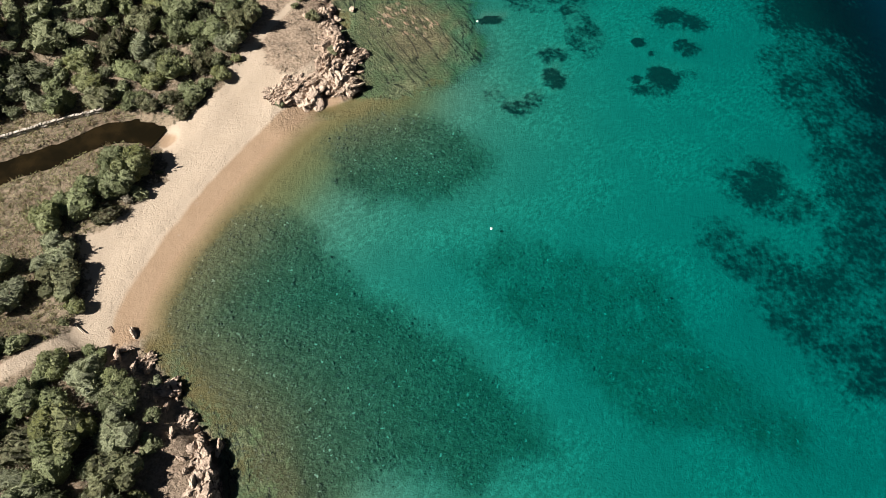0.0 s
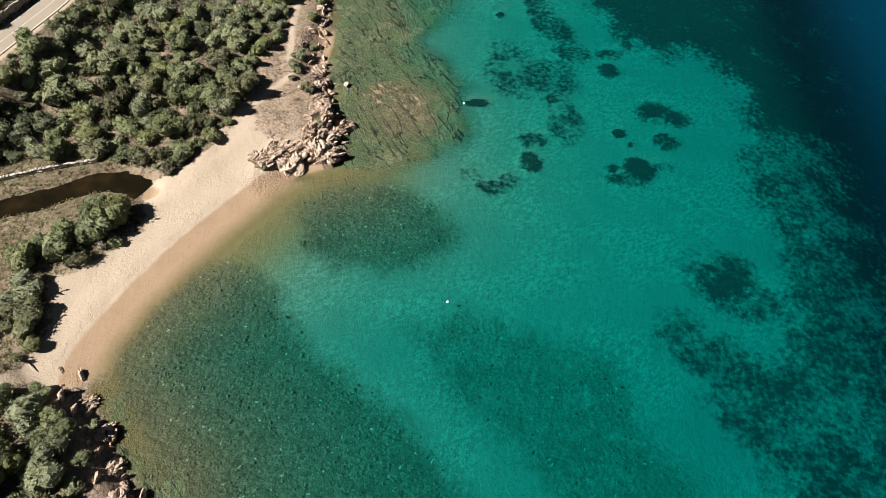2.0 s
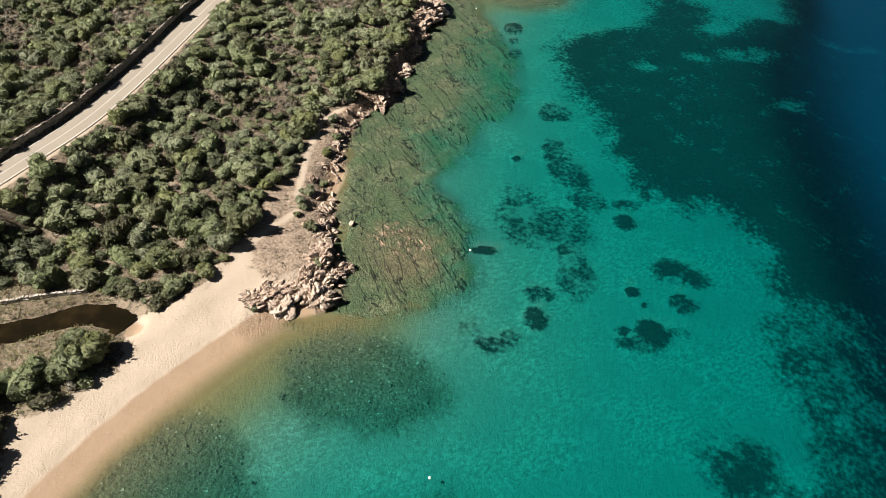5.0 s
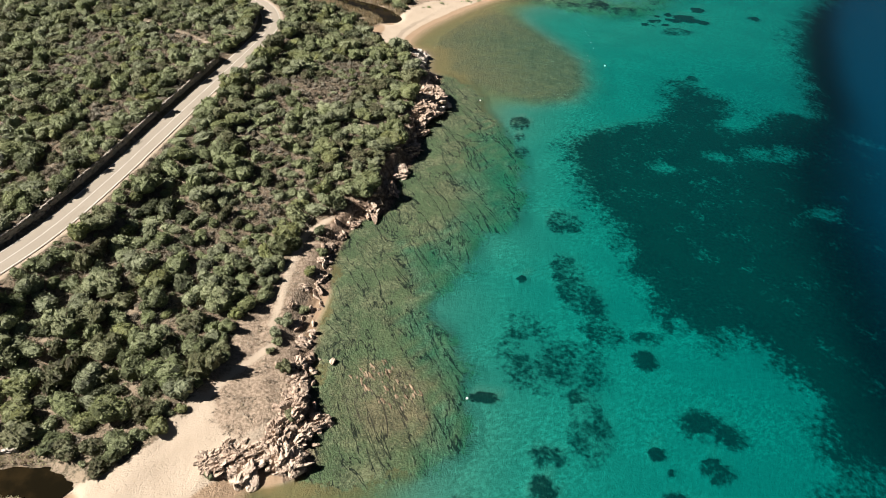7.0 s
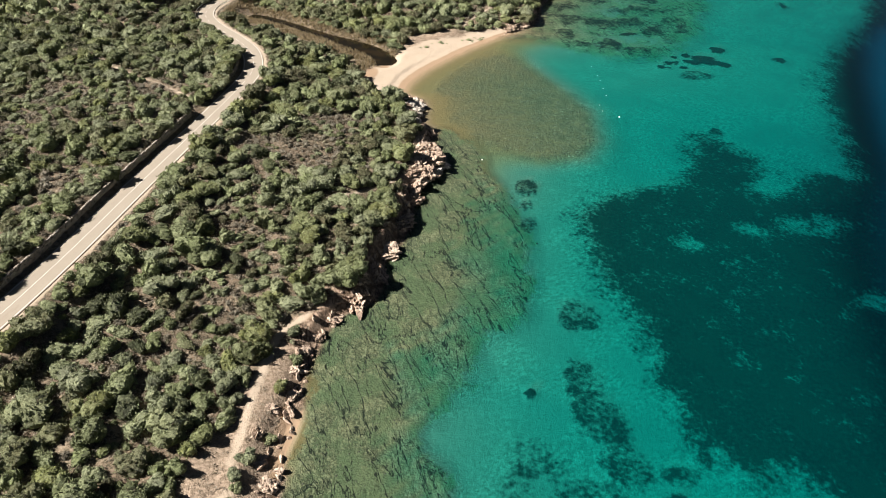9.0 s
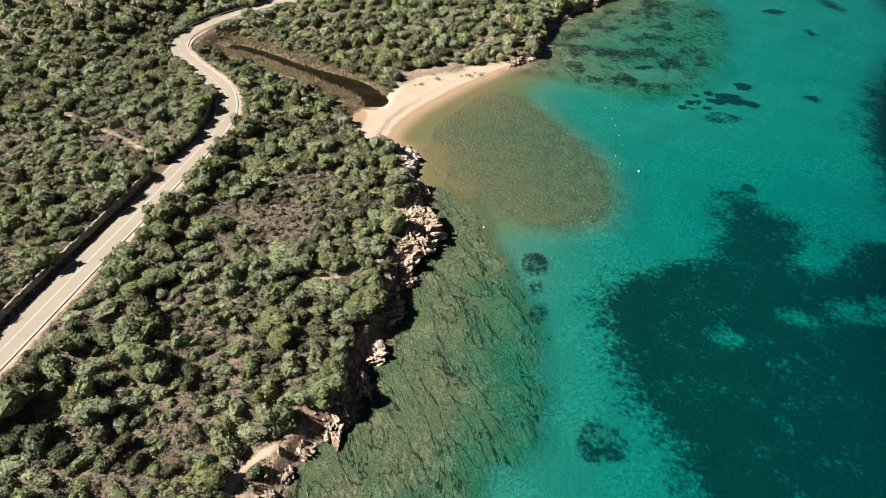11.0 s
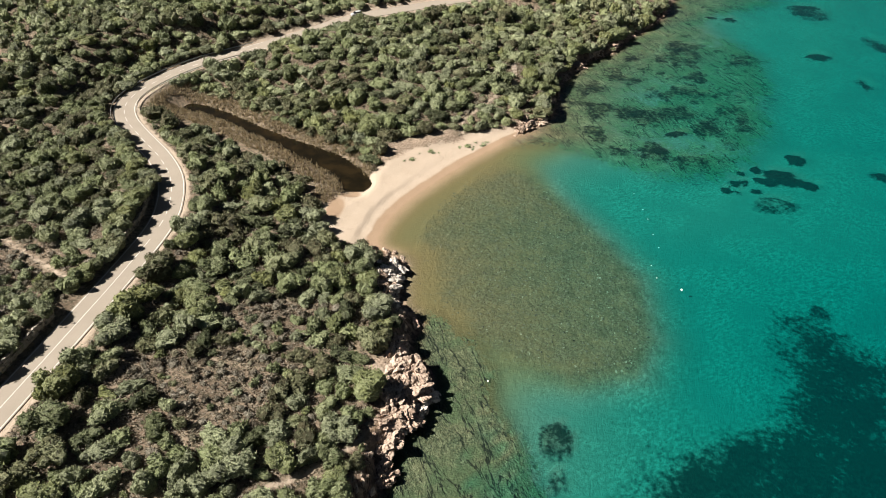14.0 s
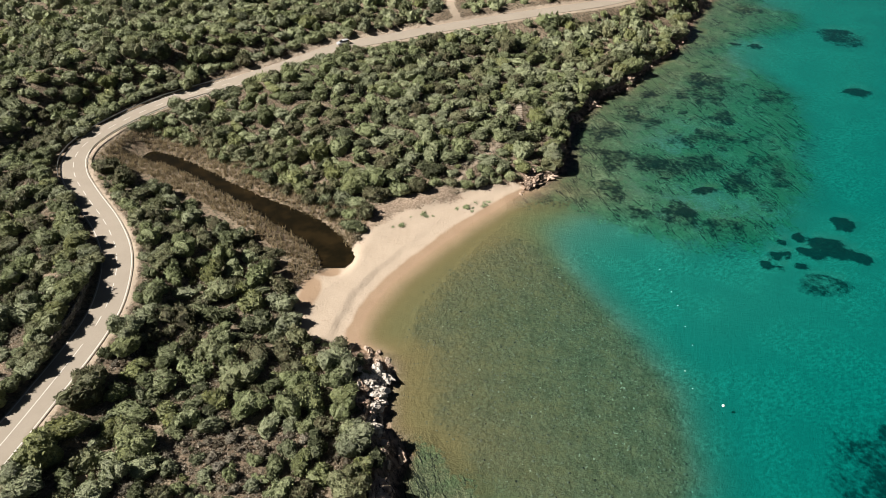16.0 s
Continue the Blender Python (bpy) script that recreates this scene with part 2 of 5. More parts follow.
GROUND, SEA, CREEK, ASPHALT = ground_material(), sea_material(), creek_material(), road_material()
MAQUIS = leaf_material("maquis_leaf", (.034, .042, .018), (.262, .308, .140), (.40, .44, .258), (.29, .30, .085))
HEATH = leaf_material("heath_leaf", (.13, .104, .076), (.295, .247, .19), (.43, .38, .305), (.24, .23, .125))
HEATHBUSH = leaf_material("heath_bush_leaf", (.09, .078, .055), (.265, .235, .175), (.40, .365, .29), (.26, .26, .14))
GRASSLEAF = leaf_material("grass_leaf", (.13, .135, .052), (.30, .295, .132), (.43, .40, .22), (.28, .30, .105))
REED = leaf_material("reed_leaf", (.19, .146, .08), (.34, .268, .155), (.46, .38, .24), (.40, .32, .18))
GRANITE = stone_material("granite", (.17, .118, .086), (.47, .365, .285), (.58, .48, .39))
REEFROCK = stone_material("reef_rock", (.070, .050, .032), (.215, .155, .100), (.30, .235, .165))
COBBLE = stone_material("cobble", (.0266, .0228, .0137), (.0912, .0722, .0418), (.152, .1292, .0912))
WALLSTONE = stone_material("wall_stone", (.13, .112, .094), (.335, .30, .255), (.44, .405, .35))
PALESTONE = stone_material("pale_stone", (.26, .228, .192), (.52, .475, .42), (.62, .58, .52))
BARK = plain_material("bark", (.076, .057, .038), .9, .2, .4, bump=.03)
PAINT = plain_material("road_paint", (.5016, .4788, .4332), .8, .3, .15)
LEDGE = stone_material("reef_ledge", (.075, .070, .038), (.165, .145, .082), (.20, .17, .10))

# ---- the coast plan, in metres: x east (out to sea), y along the flight ----
SHORE_SOUTH = [(300, -2500), (40, -300), (-8, -60), (-22, 0), (-29, 18), (-31, 24), (-35, 29), (-40, 34), (-45, 39), (-46, 46),
               (-43, 56), (-35, 71), (-25, 86), (-21, 88.5), (-18, 90), (-15, 93), (-18, 98), (-15.5, 101), (-20, 105), (-23, 116), (-25, 124),
               (-25, 131), (-28, 141), (-27.5, 148), (-26, 157), (-20.5, 163), (-21.5, 174), (-20, 184), (-20, 195), (-21, 204), (-17, 213)]
SHORE_NORTH = [(-17.5, 222), (-23, 229), (-22, 235), (-27, 239), (-29, 246), (-30, 253), (-37, 258), (-38, 264), (-36, 273), (-31, 285),
               (-22, 300), (-13, 313), (-6, 322), (-1.5, 331), (-1.5, 346), (1, 358), (5.5, 369), (11, 378), (16, 383), (21.5, 397), (30, 411), (38, 432), (42, 448), (53, 480),
               (66, 530), (60, 600), (20, 700), (-120, 900), (-700, 1500), (-1500, 2900)]
SHORE = SHORE_SOUTH + SHORE_NORTH
ROAD = [(-112, -120, 7), (-104, 40, 8), (-97, 85, 8.6), (-90, 108, 9), (-84.5, 128, 9), (-82.5, 150, 9), (-81.8, 180, 9), (-81, 210, 9), (-81, 228, 8.7),
        (-82.5, 245, 7.6), (-86, 256, 6.6), (-92, 267, 5.8), (-101, 277, 5), (-112, 286.5, 4.4), (-121, 295, 4), (-126, 303, 4), (-127, 312, 4),
        (-124, 324, 4), (-117, 337, 4.2), (-105, 349, 5), (-92, 362, 6.3), (-78, 376, 8), (-62, 388, 8.5), (-40, 404, 8.8), (-15, 421, 9), (8, 437, 9), (24, 455, 9.2), (32, 480, 9.5), (34, 520, 10)]
CREEK_A = [(-120, 52), (-95, 62), (-77, 72), (-68, 76.5), (-62, 80.5), (-56, 82), (-51, 80)]
CREEK_B = [(-116, 313), (-104, 311), (-86, 303), (-69, 295), (-59, 290), (-53, 286), (-50, 282), (-49, 278)]
BEACH_A = [(-50, 38), (-42, 46), (-38, 56), (-31, 71), (-20, 88), (-22, 93), (-24, 99), (-26, 106), (-31, 112), (-34, 110), (-35.5, 104),
           (-38, 94), (-43, 86), (-49, 81), (-46, 70), (-52, 62), (-57, 58), (-53, 48), (-55, 42)]
BEACH_B = [(-30, 258), (-40, 257), (-46, 258), (-52, 264), (-52, 270), (-48, 280), (-43, 290), (-40, 298), (-36, 301), (-29, 305), (-24, 311), (-15, 317), (-6, 318), (-20, 296), (-30, 270)]
PATHS = [([(-50, 42.5), (-54.9, 40.6), (-59.7, 37.2), (-64, 33.6), (-85, 22), (-120, 5)], 1.3), ([(-37, 94), (-36.2, 100.5), (-34.2, 106.4), (-31.8, 111.3), (-29.8, 115.8), (-32, 119.5), (-33.3, 127.5), (-34.4, 134), (-35, 148), (-31, 154)], .75),
         ([(-36, 192), (-31, 196), (-24, 206), (-23.5, 216), (-29, 221)], 0.4), ([(-140, 243), (-109, 232), (-86, 223)], 0.5),
         ([(-24, 308), (-28, 315), (-25, 322), (-20, 332)], 0.45), ([(-14, 334), (-17, 356)], 0.4), ([(-44, 405), (-50, 425), (-52, 470)], 1.5)]
REEF = [(-30, 84), (-10, 89), (2, 94), (9, 102), (6, 112), (6, 118), (2, 125), (-5, 132), (2, 145), (2, 156), (10, 163), (11, 175), (9, 191), (5, 202), (-1, 213), (-6, 220),
        (-12, 233), (-20, 238), (-26, 236), (-24, 200), (-28, 160), (-32, 140), (-30, 118), (-24, 100)]
REEF_SOUTH = [(-48, 42), (-38, 40), (-33, 31), (-27, 29), (-22, 25), (-18, 14), (-8, -20), (-30, -20), (-40, 20)]
REEF_NORTH = [(-12, 312), (-4, 334), (2, 366), (30, 409), (52, 420), (70, 390), (62, 332), (46, 308), (26, 300), (13, 308), (0, 313)]
REEF_FAR = [(28, 410), (46, 440), (60, 480), (85, 470), (84, 455), (60, 436)]
STONES_A = [(-45, 45), (-42, 57), (-35, 65), (-26, 65), (-20, 60), (-15, 52), (-7, 47), (1, 42), (8, 36), (14, 29), (16, 25), (9, 23), (4, 18), (-4, 22), (-12, 20), (-18, 10), (-28, 10), (-33, 31), (-40, 39)]
STONES_B = [(-21, 80), (-15, 86), (-5, 87), (5, 82), (10, 75), (4, 69), (-3, 67), (-13, 67), (-19, 71)]
STONES_C = [(4, 56), (11, 59), (20, 57), (35, 54), (37, 46), (42, 38), (52, 29), (51, 25), (42, 28), (29, 29), (22, 37), (13, 44), (7, 50)]
STONES_D = [(-30, 256), (-29, 268), (-24, 288), (-19, 298), (-8, 296), (3, 284), (14, 271), (22, 258), (24, 240), (20, 230), (9, 226), (-2, 229), (-13, 236), (-24, 244)]
MEADOW = [(19, 203), (28, 215), (46, 227), (52, 254), (60, 250), (67, 244), (68, 230), (84, 241), (110, 236), (160, 244), (400, 240), (400, -60), (200, -40), (112, 12), (85, 30), (72, 37), (60, 50),
          (66, 66), (70, 82), (65, 92), (67, 106), (68, 125), (65, 132), (58, 139), (50, 134), (43, 141), (36, 153), (35, 165), (25, 181)]
MEADOW_EAST = [(88, 222), (93, 238), (94, 250), (97, 264), (98, 299), (110, 332), (124, 352), (150, 420), (600, 600), (600, 200), (110, 236)]
# sea-grass and boulder patches: x, y, half length, half width, turn, edge, fullness
PATCH_A = [(13.4, 145.8, 1.1, 1.0, 0, .3, 1), (20.9, 168.1, 3.9, 4.6, 0, 1.6, .57), (9.8, 112.4, 3.0, 1.3, .1, .35, 1), (38.5, 127.9, 2.5, 2.9, 0, .9, .95), (39.3, 134.0, 2.6, 1.7, 0, 1, .62), (47, 115.1, 4.0, 3.2, .3, 2.2, .9), (51.5, 113.8, 3.2, 2.4, -.4, 2.4, .8),
           (39.3, 107.1, 1.35, 1.6, 0, .3, 1), (41.7, 104.1, .8, .75, 0, .25, 1), (49.4, 105.7, 2.6, 2.7, 0, .6, .72), (37.8, 97.1, 1.45, 1.2, 0, .3, 1), (42.9, 97, 2.9, 3.6, .5, 1.0, 1), (40.2, 93.9, 3.6, 1.7, 0, 1.2, .66), (48, 98.5, 2.6, 1.4, .2, 1, .6)]
PATCH_B = [(21.5, 96.4, 2.1, 3.0, 0, .8, .82), (22.0, 102.8, 2.9, 1.9, 0, 1, .57), (28.6, 109.5, 3.6, 6.4, .2, 1.6, .57), (25.8, 115.8, 1.9, 1.6, 0, .6, .85), (9.5, 91.4, 2.0, 2.1, 0, .8, .51), (13.4, 88.6, 3.2, 1.7, -.2, .8, .57), (17.4, 90.8, 1.6, 1.8, 0, .8, .55),
           (23.1, 149.8, 3.4, 5.4, .3, 1.6, .55), (26.5, 142.6, 4.4, 6.4, .4, 1.8, .59), (30.2, 134.4, 3.4, 4.2, .5, 1.6, .55), (16.5, 125.2, 4.4, 7.4, .2, 4, .46), (24.4, 123.6, 6.4, 6.0, 0, 4, .50), (6.2, 212.6, 2.9, 3.4, 0, 1.2, .66), (6.9, 205, 1.7, 2.0, 0, 1, .62), (8, 197, 1.7, 3, 0, 1, .51), (33.1, 166, 2, 6.0, .2, 2, .5)]
PATCH_C = [(66.6, 320.8, 2.8, 3.2, 0, .5, 1), (60.4, 311.4, 4.2, 2.8, .3, .6, 1), (62.1, 308.6, 3.8, 2.6, .2, .6, 1), (66.6, 307.4, 3.0, 2.0, .1, .5, 1), (56.9, 306.4, 2.1, 2.0, 0, .4, 1), (45, 300.3, 1.5, 1.7, 0, .3, 1), (47.6, 303.9, 1.4, 1.4, 0, .3, 1), (47.5, 299.6, 1.2, .9, 0, .3, 1),
           (50.4, 305, 1.2, 1.5, 0, .3, 1), (50.1, 309.3, 1.2, 1.2, 0, .3, 1), (54.4, 312.2, 1.4, 1.8, 0, .3, 1), (54.2, 307.2, 1.6, 1.6, 0, .3, 1), (53, 301.4, 1.4, 1.1, 0, .3, 1), (56.1, 295.5, 5.5, 3.4, .1, 1.4, .62), (24.5, 331.1, 1.4, 1.0, .2, .3, 1)]
PATCH_D = [(34.1, 327.4, 3.6, 1.8, .5, .5, .92), (29.1, 316.4, 2.2, 1.8, .6, .5, .92), (96.6, 448.4, 7.4, 9, .3, 3, .7), (90, 398.8, 4.6, 3.6, 0, .8, 1), (99.6, 377.6, 2.6, 4.6, .3, 1, .85), (86.9, 316.9, 2, 3, 0, .8, .95), (116, 416.5, 3.6, 9, .4, 2, .7), (55.5, 429.9, 2.3, 1.8, 0, .6, .9),
           (62.5, 430.2, 2.8, 2.2, 0, .6, .9), (58.9, 257, 1.8, 2.3, 0, 1, .6), (55.7, 71.9, 5.2, 5.6, .4, 4.5, .76), (60.5, 67, 4, 3.6, .4, 3.5, .66), (52, 56, 8, 4.5, -.7, 4, .55), (57.5, 44, 9, 4, -.9, 4, .55), (64, 36, 7, 3.5, -.4, 3, .62)]


def smooth_line(pts, step=2.0):
    """A Catmull-Rom curve through points of any dimension, as an array of even steps."""
    p = np.array(pts, float)
    p = np.vstack([2 * p[0] - p[1], p, 2 * p[-1] - p[-2]])
    out = []
    for i in range(1, len(p) - 2):
        n = max(2, int(min(60, np.linalg.norm(p[i + 1][:2] - p[i][:2]) / step)))
        t = np.linspace(0, 1, n, endpoint=False)[:, None]
        a, b, c, d = p[i - 1], p[i], p[i + 1], p[i + 2]
        out.append(0.5 * (2 * b + (c - a) * t + (2 * a - 5 * b + 4 * c - d) * t ** 2 + (3 * b - a - 3 * c + d) * t ** 3))
    return np.vstack(out + [p[-2][None]])


def line_distance(x, y, line, values=None):
    """Distance from points to a polyline, signed by side (+ to the left of its way), and the third column there."""
    best = np.full(x.shape, 1e18)
    side = np.zeros(x.shape)
    val = np.zeros(x.shape)
    for a, b in zip(line[:-1], line[1:]):
        ex, ey = b[0] - a[0], b[1] - a[1]
        k = np.clip(((x - a[0]) * ex + (y - a[1]) * ey) / (ex * ex + ey * ey + 1e-12), 0, 1)
        dx, dy = x - a[0] - k * ex, y - a[1] - k * ey
        q = dx * dx + dy * dy
        near = q < best
        best = np.where(near, q, best)
        side = np.where(near, np.sign(ex * dy - ey * dx), side)
        if values is not None:
            val = np.where(near, a[values] + k * (b[values] - a[values]), val)
    return np.sqrt(best), side, val


def inside(x, y, poly):
    """Signed distance to a closed polygon, positive inside."""
    p = np.array(poly, float)
    q = np.roll(p, -1, axis=0)
    best = np.full(x.shape, 1e18)
    odd = np.zeros(x.shape, bool)
    for a, b in zip(p, q):
        ex, ey = b - a
        k = np.clip(((x - a[0]) * ex + (y - a[1]) * ey) / (ex * ex + ey * ey + 1e-12), 0, 1)
        best = np.minimum(best, (x - a[0] - k * ex) ** 2 + (y - a[1] - k * ey) ** 2)
        cross = ((a[1] > y) != (b[1] > y)) & (x < ex * (y - a[1]) / (ey if abs(ey) > 1e-9 else 1e-9) + a[0])
        odd ^= cross
    return np.where(odd, 1, -1) * np.sqrt(best)


def lattice(ix, iy, seed):
    n = (ix.astype(np.int64) * 374761393 + iy.astype(np.int64) * 668265263 + seed * 974634221) & 0xFFFFFFFF
    n = ((n ^ (n >> 13)) * 1274126177) & 0xFFFFFFFF
    return ((n ^ (n >> 16)) & 0xFFFFFF) / float(0xFFFFFF)


def value_noise(x, y, size, seed=0):
    u, v = x / size, y / size
    iu, iv = np.floor(u), np.floor(v)
    fu, fv = u - iu, v - iv
    fu, fv = fu * fu * (3 - 2 * fu), fv * fv * (3 - 2 * fv)
    a, b = lattice(iu, iv, seed), lattice(iu + 1, iv, seed)
    c, d = lattice(iu, iv + 1, seed), lattice(iu + 1, iv + 1, seed)
    return (a + (b - a) * fu) * (1 - fv) + (c + (d - c) * fu) * fv


def fbm(x, y, size, seed=0, octaves=4):
    total, amp, norm = 0, 1.0, 0
    for i in range(octaves):
        total = total + amp * value_noise(x + 17.3 * i, y - 9.1 * i, size / 2 ** i, seed + i)
        norm, amp = norm + amp, amp * 0.5
    return total / norm


def ramp(v, lo, hi):
    t = np.clip((v - lo) / (hi - lo), 0, 1)
    return t * t * (3 - 2 * t)


shore_line = smooth_line(SHORE, 2.5)
road_line = smooth_line(ROAD, 2.0)
creek_a, creek_b = smooth_line(CREEK_A, 3), smooth_line(CREEK_B, 3)
LAND = [tuple(p) for p in shore_line] + [(-4000, 2900), (-4000, -2500)]


def mask(sd, edge, full=1.0):
    return np.clip(0.5 + sd / (2 * edge), 0, full)


def patches(x, y, rows):
    out = np.zeros(x.shape)
    ragged = .55 * (fbm(x, y, 3.2, 83, 3) - .5)
    for cx, cy, a, b, turn, edge, full in rows:
        c, s = math.cos(turn), math.sin(turn)
        u, v = (x - cx) * c + (y - cy) * s, -(x - cx) * s + (y - cy) * c
        r = np.sqrt((u / a) ** 2 + (v / b) ** 2) + ragged
        out = np.maximum(out, np.clip(0.5 + (1 - r) * min(a, b) / (2 * edge), 0, full))
    return out


def survey(x, y):
    """The height and the kinds of ground at points of the plan."""
    x, y = np.asarray(x, float), np.asarray(y, float)
    d = inside(x, y, LAND) + 1.6 * (fbm(x, y, 6, 5) - 0.5)
    f = {"d": d}
    beach_a, beach_b = inside(x, y, BEACH_A), inside(x, y, BEACH_B)
    cove = inside(x, y, [(-29.5, 119), (-26, 118), (-24, 124), (-25, 132), (-28.5, 132)])
    sandy = np.maximum.reduce([beach_a, beach_b, cove])
    f["sand"] = mask(sandy + 1.5, 2.0)
    # the land: a low cliff where there is no beach, then a steady rise
    cliff = np.interp(y, [-100, 30, 40, 46, 84, 91, 104, 112, 140, 152, 175, 205, 225, 250, 257, 316, 324, 345, 420, 600],
                      [2.2, 2.0, 1.6, .25, .25, 1.6, 1.8, 1.2, 1.2, 1.8, 3.0, 3.2, 2.4, 1.9, .3, .3, 2.0, 3.0, 3.0, 3.0])
    slope = np.interp(y, [-100, 30, 80, 120, 180, 240, 270, 330, 380, 500], [.09, .07, .05, .09, .11, .10, .06, .09, .10, .10])
    rough = fbm(x, y, 9, 11) - 0.5
    steep = np.interp(y, [40, 90, 150, 320, 340], [3.5, 4.0, 4.0, 4.0, 6.5])
    land = cliff * ramp(d + 2.2 * rough, 0.0, steep) + slope * np.maximum(d - 3, 0) ** 0.98
    land = land + 0.10 * np.clip(d, 0, 3) + rough * np.clip(d / 12, 0, 1) * 1.6 + (fbm(x, y, 45, 3) - 0.5) * np.clip((d - 20) / 40, 0, 1) * 4
    flat = 0.055 * np.maximum(d, 0) + (0.12 + 0.22 * ramp(y, 255, 262) * ramp(-y, -290, -275)) * ramp(d, 4.7, 5.2) + 0.05 * fbm(x, y, 2.2, 8) * ramp(d, 4, 7) + 0.25 * ramp(d, 9, 14)
    head = ramp(y, 88, 100) * ramp(-y, -140, -125)
    flat = flat + head * 1.5 * ramp(d, 2, 8)
    k = ramp(sandy, -3.5, 0.5)
    land = land * (1 - k) + flat * k
    for line, width, bed in ((creek_a, 2.6, 0.1), (creek_b, 2.6, 0.1)):
        r = line_distance(x, y, line)[0] + 1.2 * (fbm(x, y, 5, 21) - 0.5) - 1.7 * ramp(x, -82, -58) * ramp(y, 275, 283)
        valley = np.interp(r, [0, width, width + .5, width + 1.8, 12, 22, 40], [.02, .08, .6, .9, 1.3, 3.0, 12])
        land = np.where(d > 0, np.minimum(land, valley), land)
        f["creek"] = np.minimum(f.get("creek", 1e9), r - width)
    r, side, zr = line_distance(x, y, road_line, 2)
    left = side > 0
    cutting = np.interp(y, [60, 100, 214, 220, 226, 232, 290, 300, 330, 345, 380], [1.0, 1.5, 1.6, .3, .3, 1.6, 1.6, .2, .2, 1.5, 1.2])
    bank = zr + np.interp(r, [0, 4.6, 5.2, 6.0, 8, 60], [0, 0, .7, 1, 1, 0]) * cutting
    w = np.where(left, 1 - ramp(r, 8, 22), 1 - ramp(r, 4.5, 15))
    land = np.where(d > 3, land * (1 - w) + np.where(left, bank, zr - 0.03 * r - 0.05) * w, land)
    road_zone = r < 4.4
    land = np.where(road_zone & (d > 3), zr - 0.12, land)
    f["road"], f["left"] = r, left
    # the sea bed
    s = np.maximum(-d, 0)
    bed = np.interp(s, [0, 3, 10, 25, 50, 90, 150, 400, 3000], [0.0, .08, .30, .95, 2.0, 3.2, 4.5, 9, 30])
    bed = bed + 7.5 * ramp(x, 66, 122) * ramp(s, 10, 60) * (1 - ramp(y, 175, 255))
    brink = x - np.interp(y, [200, 235, 270, 300, 330, 352, 380], [80, 92, 97, 102, 110, 120, 140])
    bed = bed + 6.5 * ramp(brink, -2, 22) * ramp(y, 190, 260)
    bed = bed * (1 - .3 * ramp(y, 230, 285) * ramp(s, 30, 60) * (1 - ramp(brink, -10, 5)))
    bed = bed + .2 * ramp(s, .3, 4) * ramp(y, 318, 328)
    reef_south = inside(x, y, REEF_SOUTH)
    reef = np.maximum(inside(x, y, REEF), reef_south)
    reef_n = np.maximum(inside(x, y, REEF_NORTH), inside(x, y, REEF_FAR))
    bed = bed * (1 - .4 * ramp(reef_n, -6, 8))
    stones = np.maximum.reduce([inside(x, y, q) for q in (STONES_A, STONES_B)])
    stones_d = inside(x, y, STONES_D)
    stones_c = inside(x, y, STONES_C)
    u = (x * 0.86 + y * 0.5) + 5 * fbm(x, y, 14, 31)
    ridge = 1 - np.abs(2 * value_noise(u * 1.0, y * 0.16, 1.7, 33) - 1)
    wob = fbm(x, y, 7, 41) - 0.5
    shallow = np.interp(s, [0, 4, 12, 22, 40], [.05, .10, .24, .75, 1.5]) + .25 * ramp(y, 135, 165) * ramp(s, 2, 14)
    kr = ramp(reef + 4 * wob, -1.5, 2)
    bed = bed * (1 - kr) + np.maximum(np.minimum(bed, shallow) - 0.42 * ridge * ramp(s, 1, 14), .16 * ramp(s, 0, 1.5)) * kr
    bed = bed - ramp(stones_d, -10, 4) * np.maximum(bed - .08 - .0062 * s, 0) - 0.05 * ramp(stones, -1, 4) * ramp(s, 3, 12)
    lump = np.exp(-(((x + 6) / 7) ** 2 + ((y - 109) / 6) ** 2))
    bed = np.where(s > 1, np.maximum(bed - lump * (0.2 + 0.3 * ridge), np.minimum(bed, .07)), bed)
    f["reef"] = mask(reef + 5 * wob, 3.5) * (1 - .42 * (reef_south > -3)) * (1 - patches(x, y, [(-25.8, 127.5, 2.3, 6, .1, 1.5, 1), (-20.5, 112, 1.6, 3, 0, 1, .6), (-20, 88.3, 6, 1.8, 0, 1, .9), (-26, 138, 1.6, 3, 0, 1, .6)]))
    f["reef"] = np.maximum(f["reef"], mask(reef_n, 6, .9) * (.86 + 1.5 * (fbm(x, y, 13, 51, 3) - .5)))
    f["reef"] = np.maximum(f["reef"], .85 * ramp(y, 312, 322) * ramp(-s, -30, -8) * (.9 + .9 * (fbm(x, y, 9, 53, 3) - .5) * 2))
    f["stone"] = np.maximum.reduce([mask(stones, 3.5, .95), mask(stones_c, 5, .62), mask(stones_d, 6, .70) * ramp(s, 4, 13)]) * ramp(s, 1, 6)
    thin = .86 - .31 * ramp(-y, -125, -100) * ramp(-x, -95, -75)
    windows = patches(x, y, [(47, 199, 5, 3, .3, 2, 1), (77, 214, 9, 5, .5, 3, 1), (70, 228, 7, 4, .6, 3, 1), (62, 208, 4, 2.5, 0, 2, 1), (86, 190, 6, 3, .4, 2, 1)])
    field = np.maximum(np.minimum(mask(inside(x, y, MEADOW), 7, 1), thin) - .42 * windows, mask(inside(x, y, MEADOW_EAST), 9, .95))
    for rows in (PATCH_A, PATCH_B, PATCH_C, PATCH_D):
        field = np.maximum(field, patches(x, y, rows))
    clump = .6 * fbm(x, y, 5.5, 57, 4) + .4 * fbm(x + .6 * y, y - .4 * x, 13, 58, 3)
    north = mask(reef_n, 9, 1.0) * np.clip(.42 + (clump - .55) * 4, 0, .60)
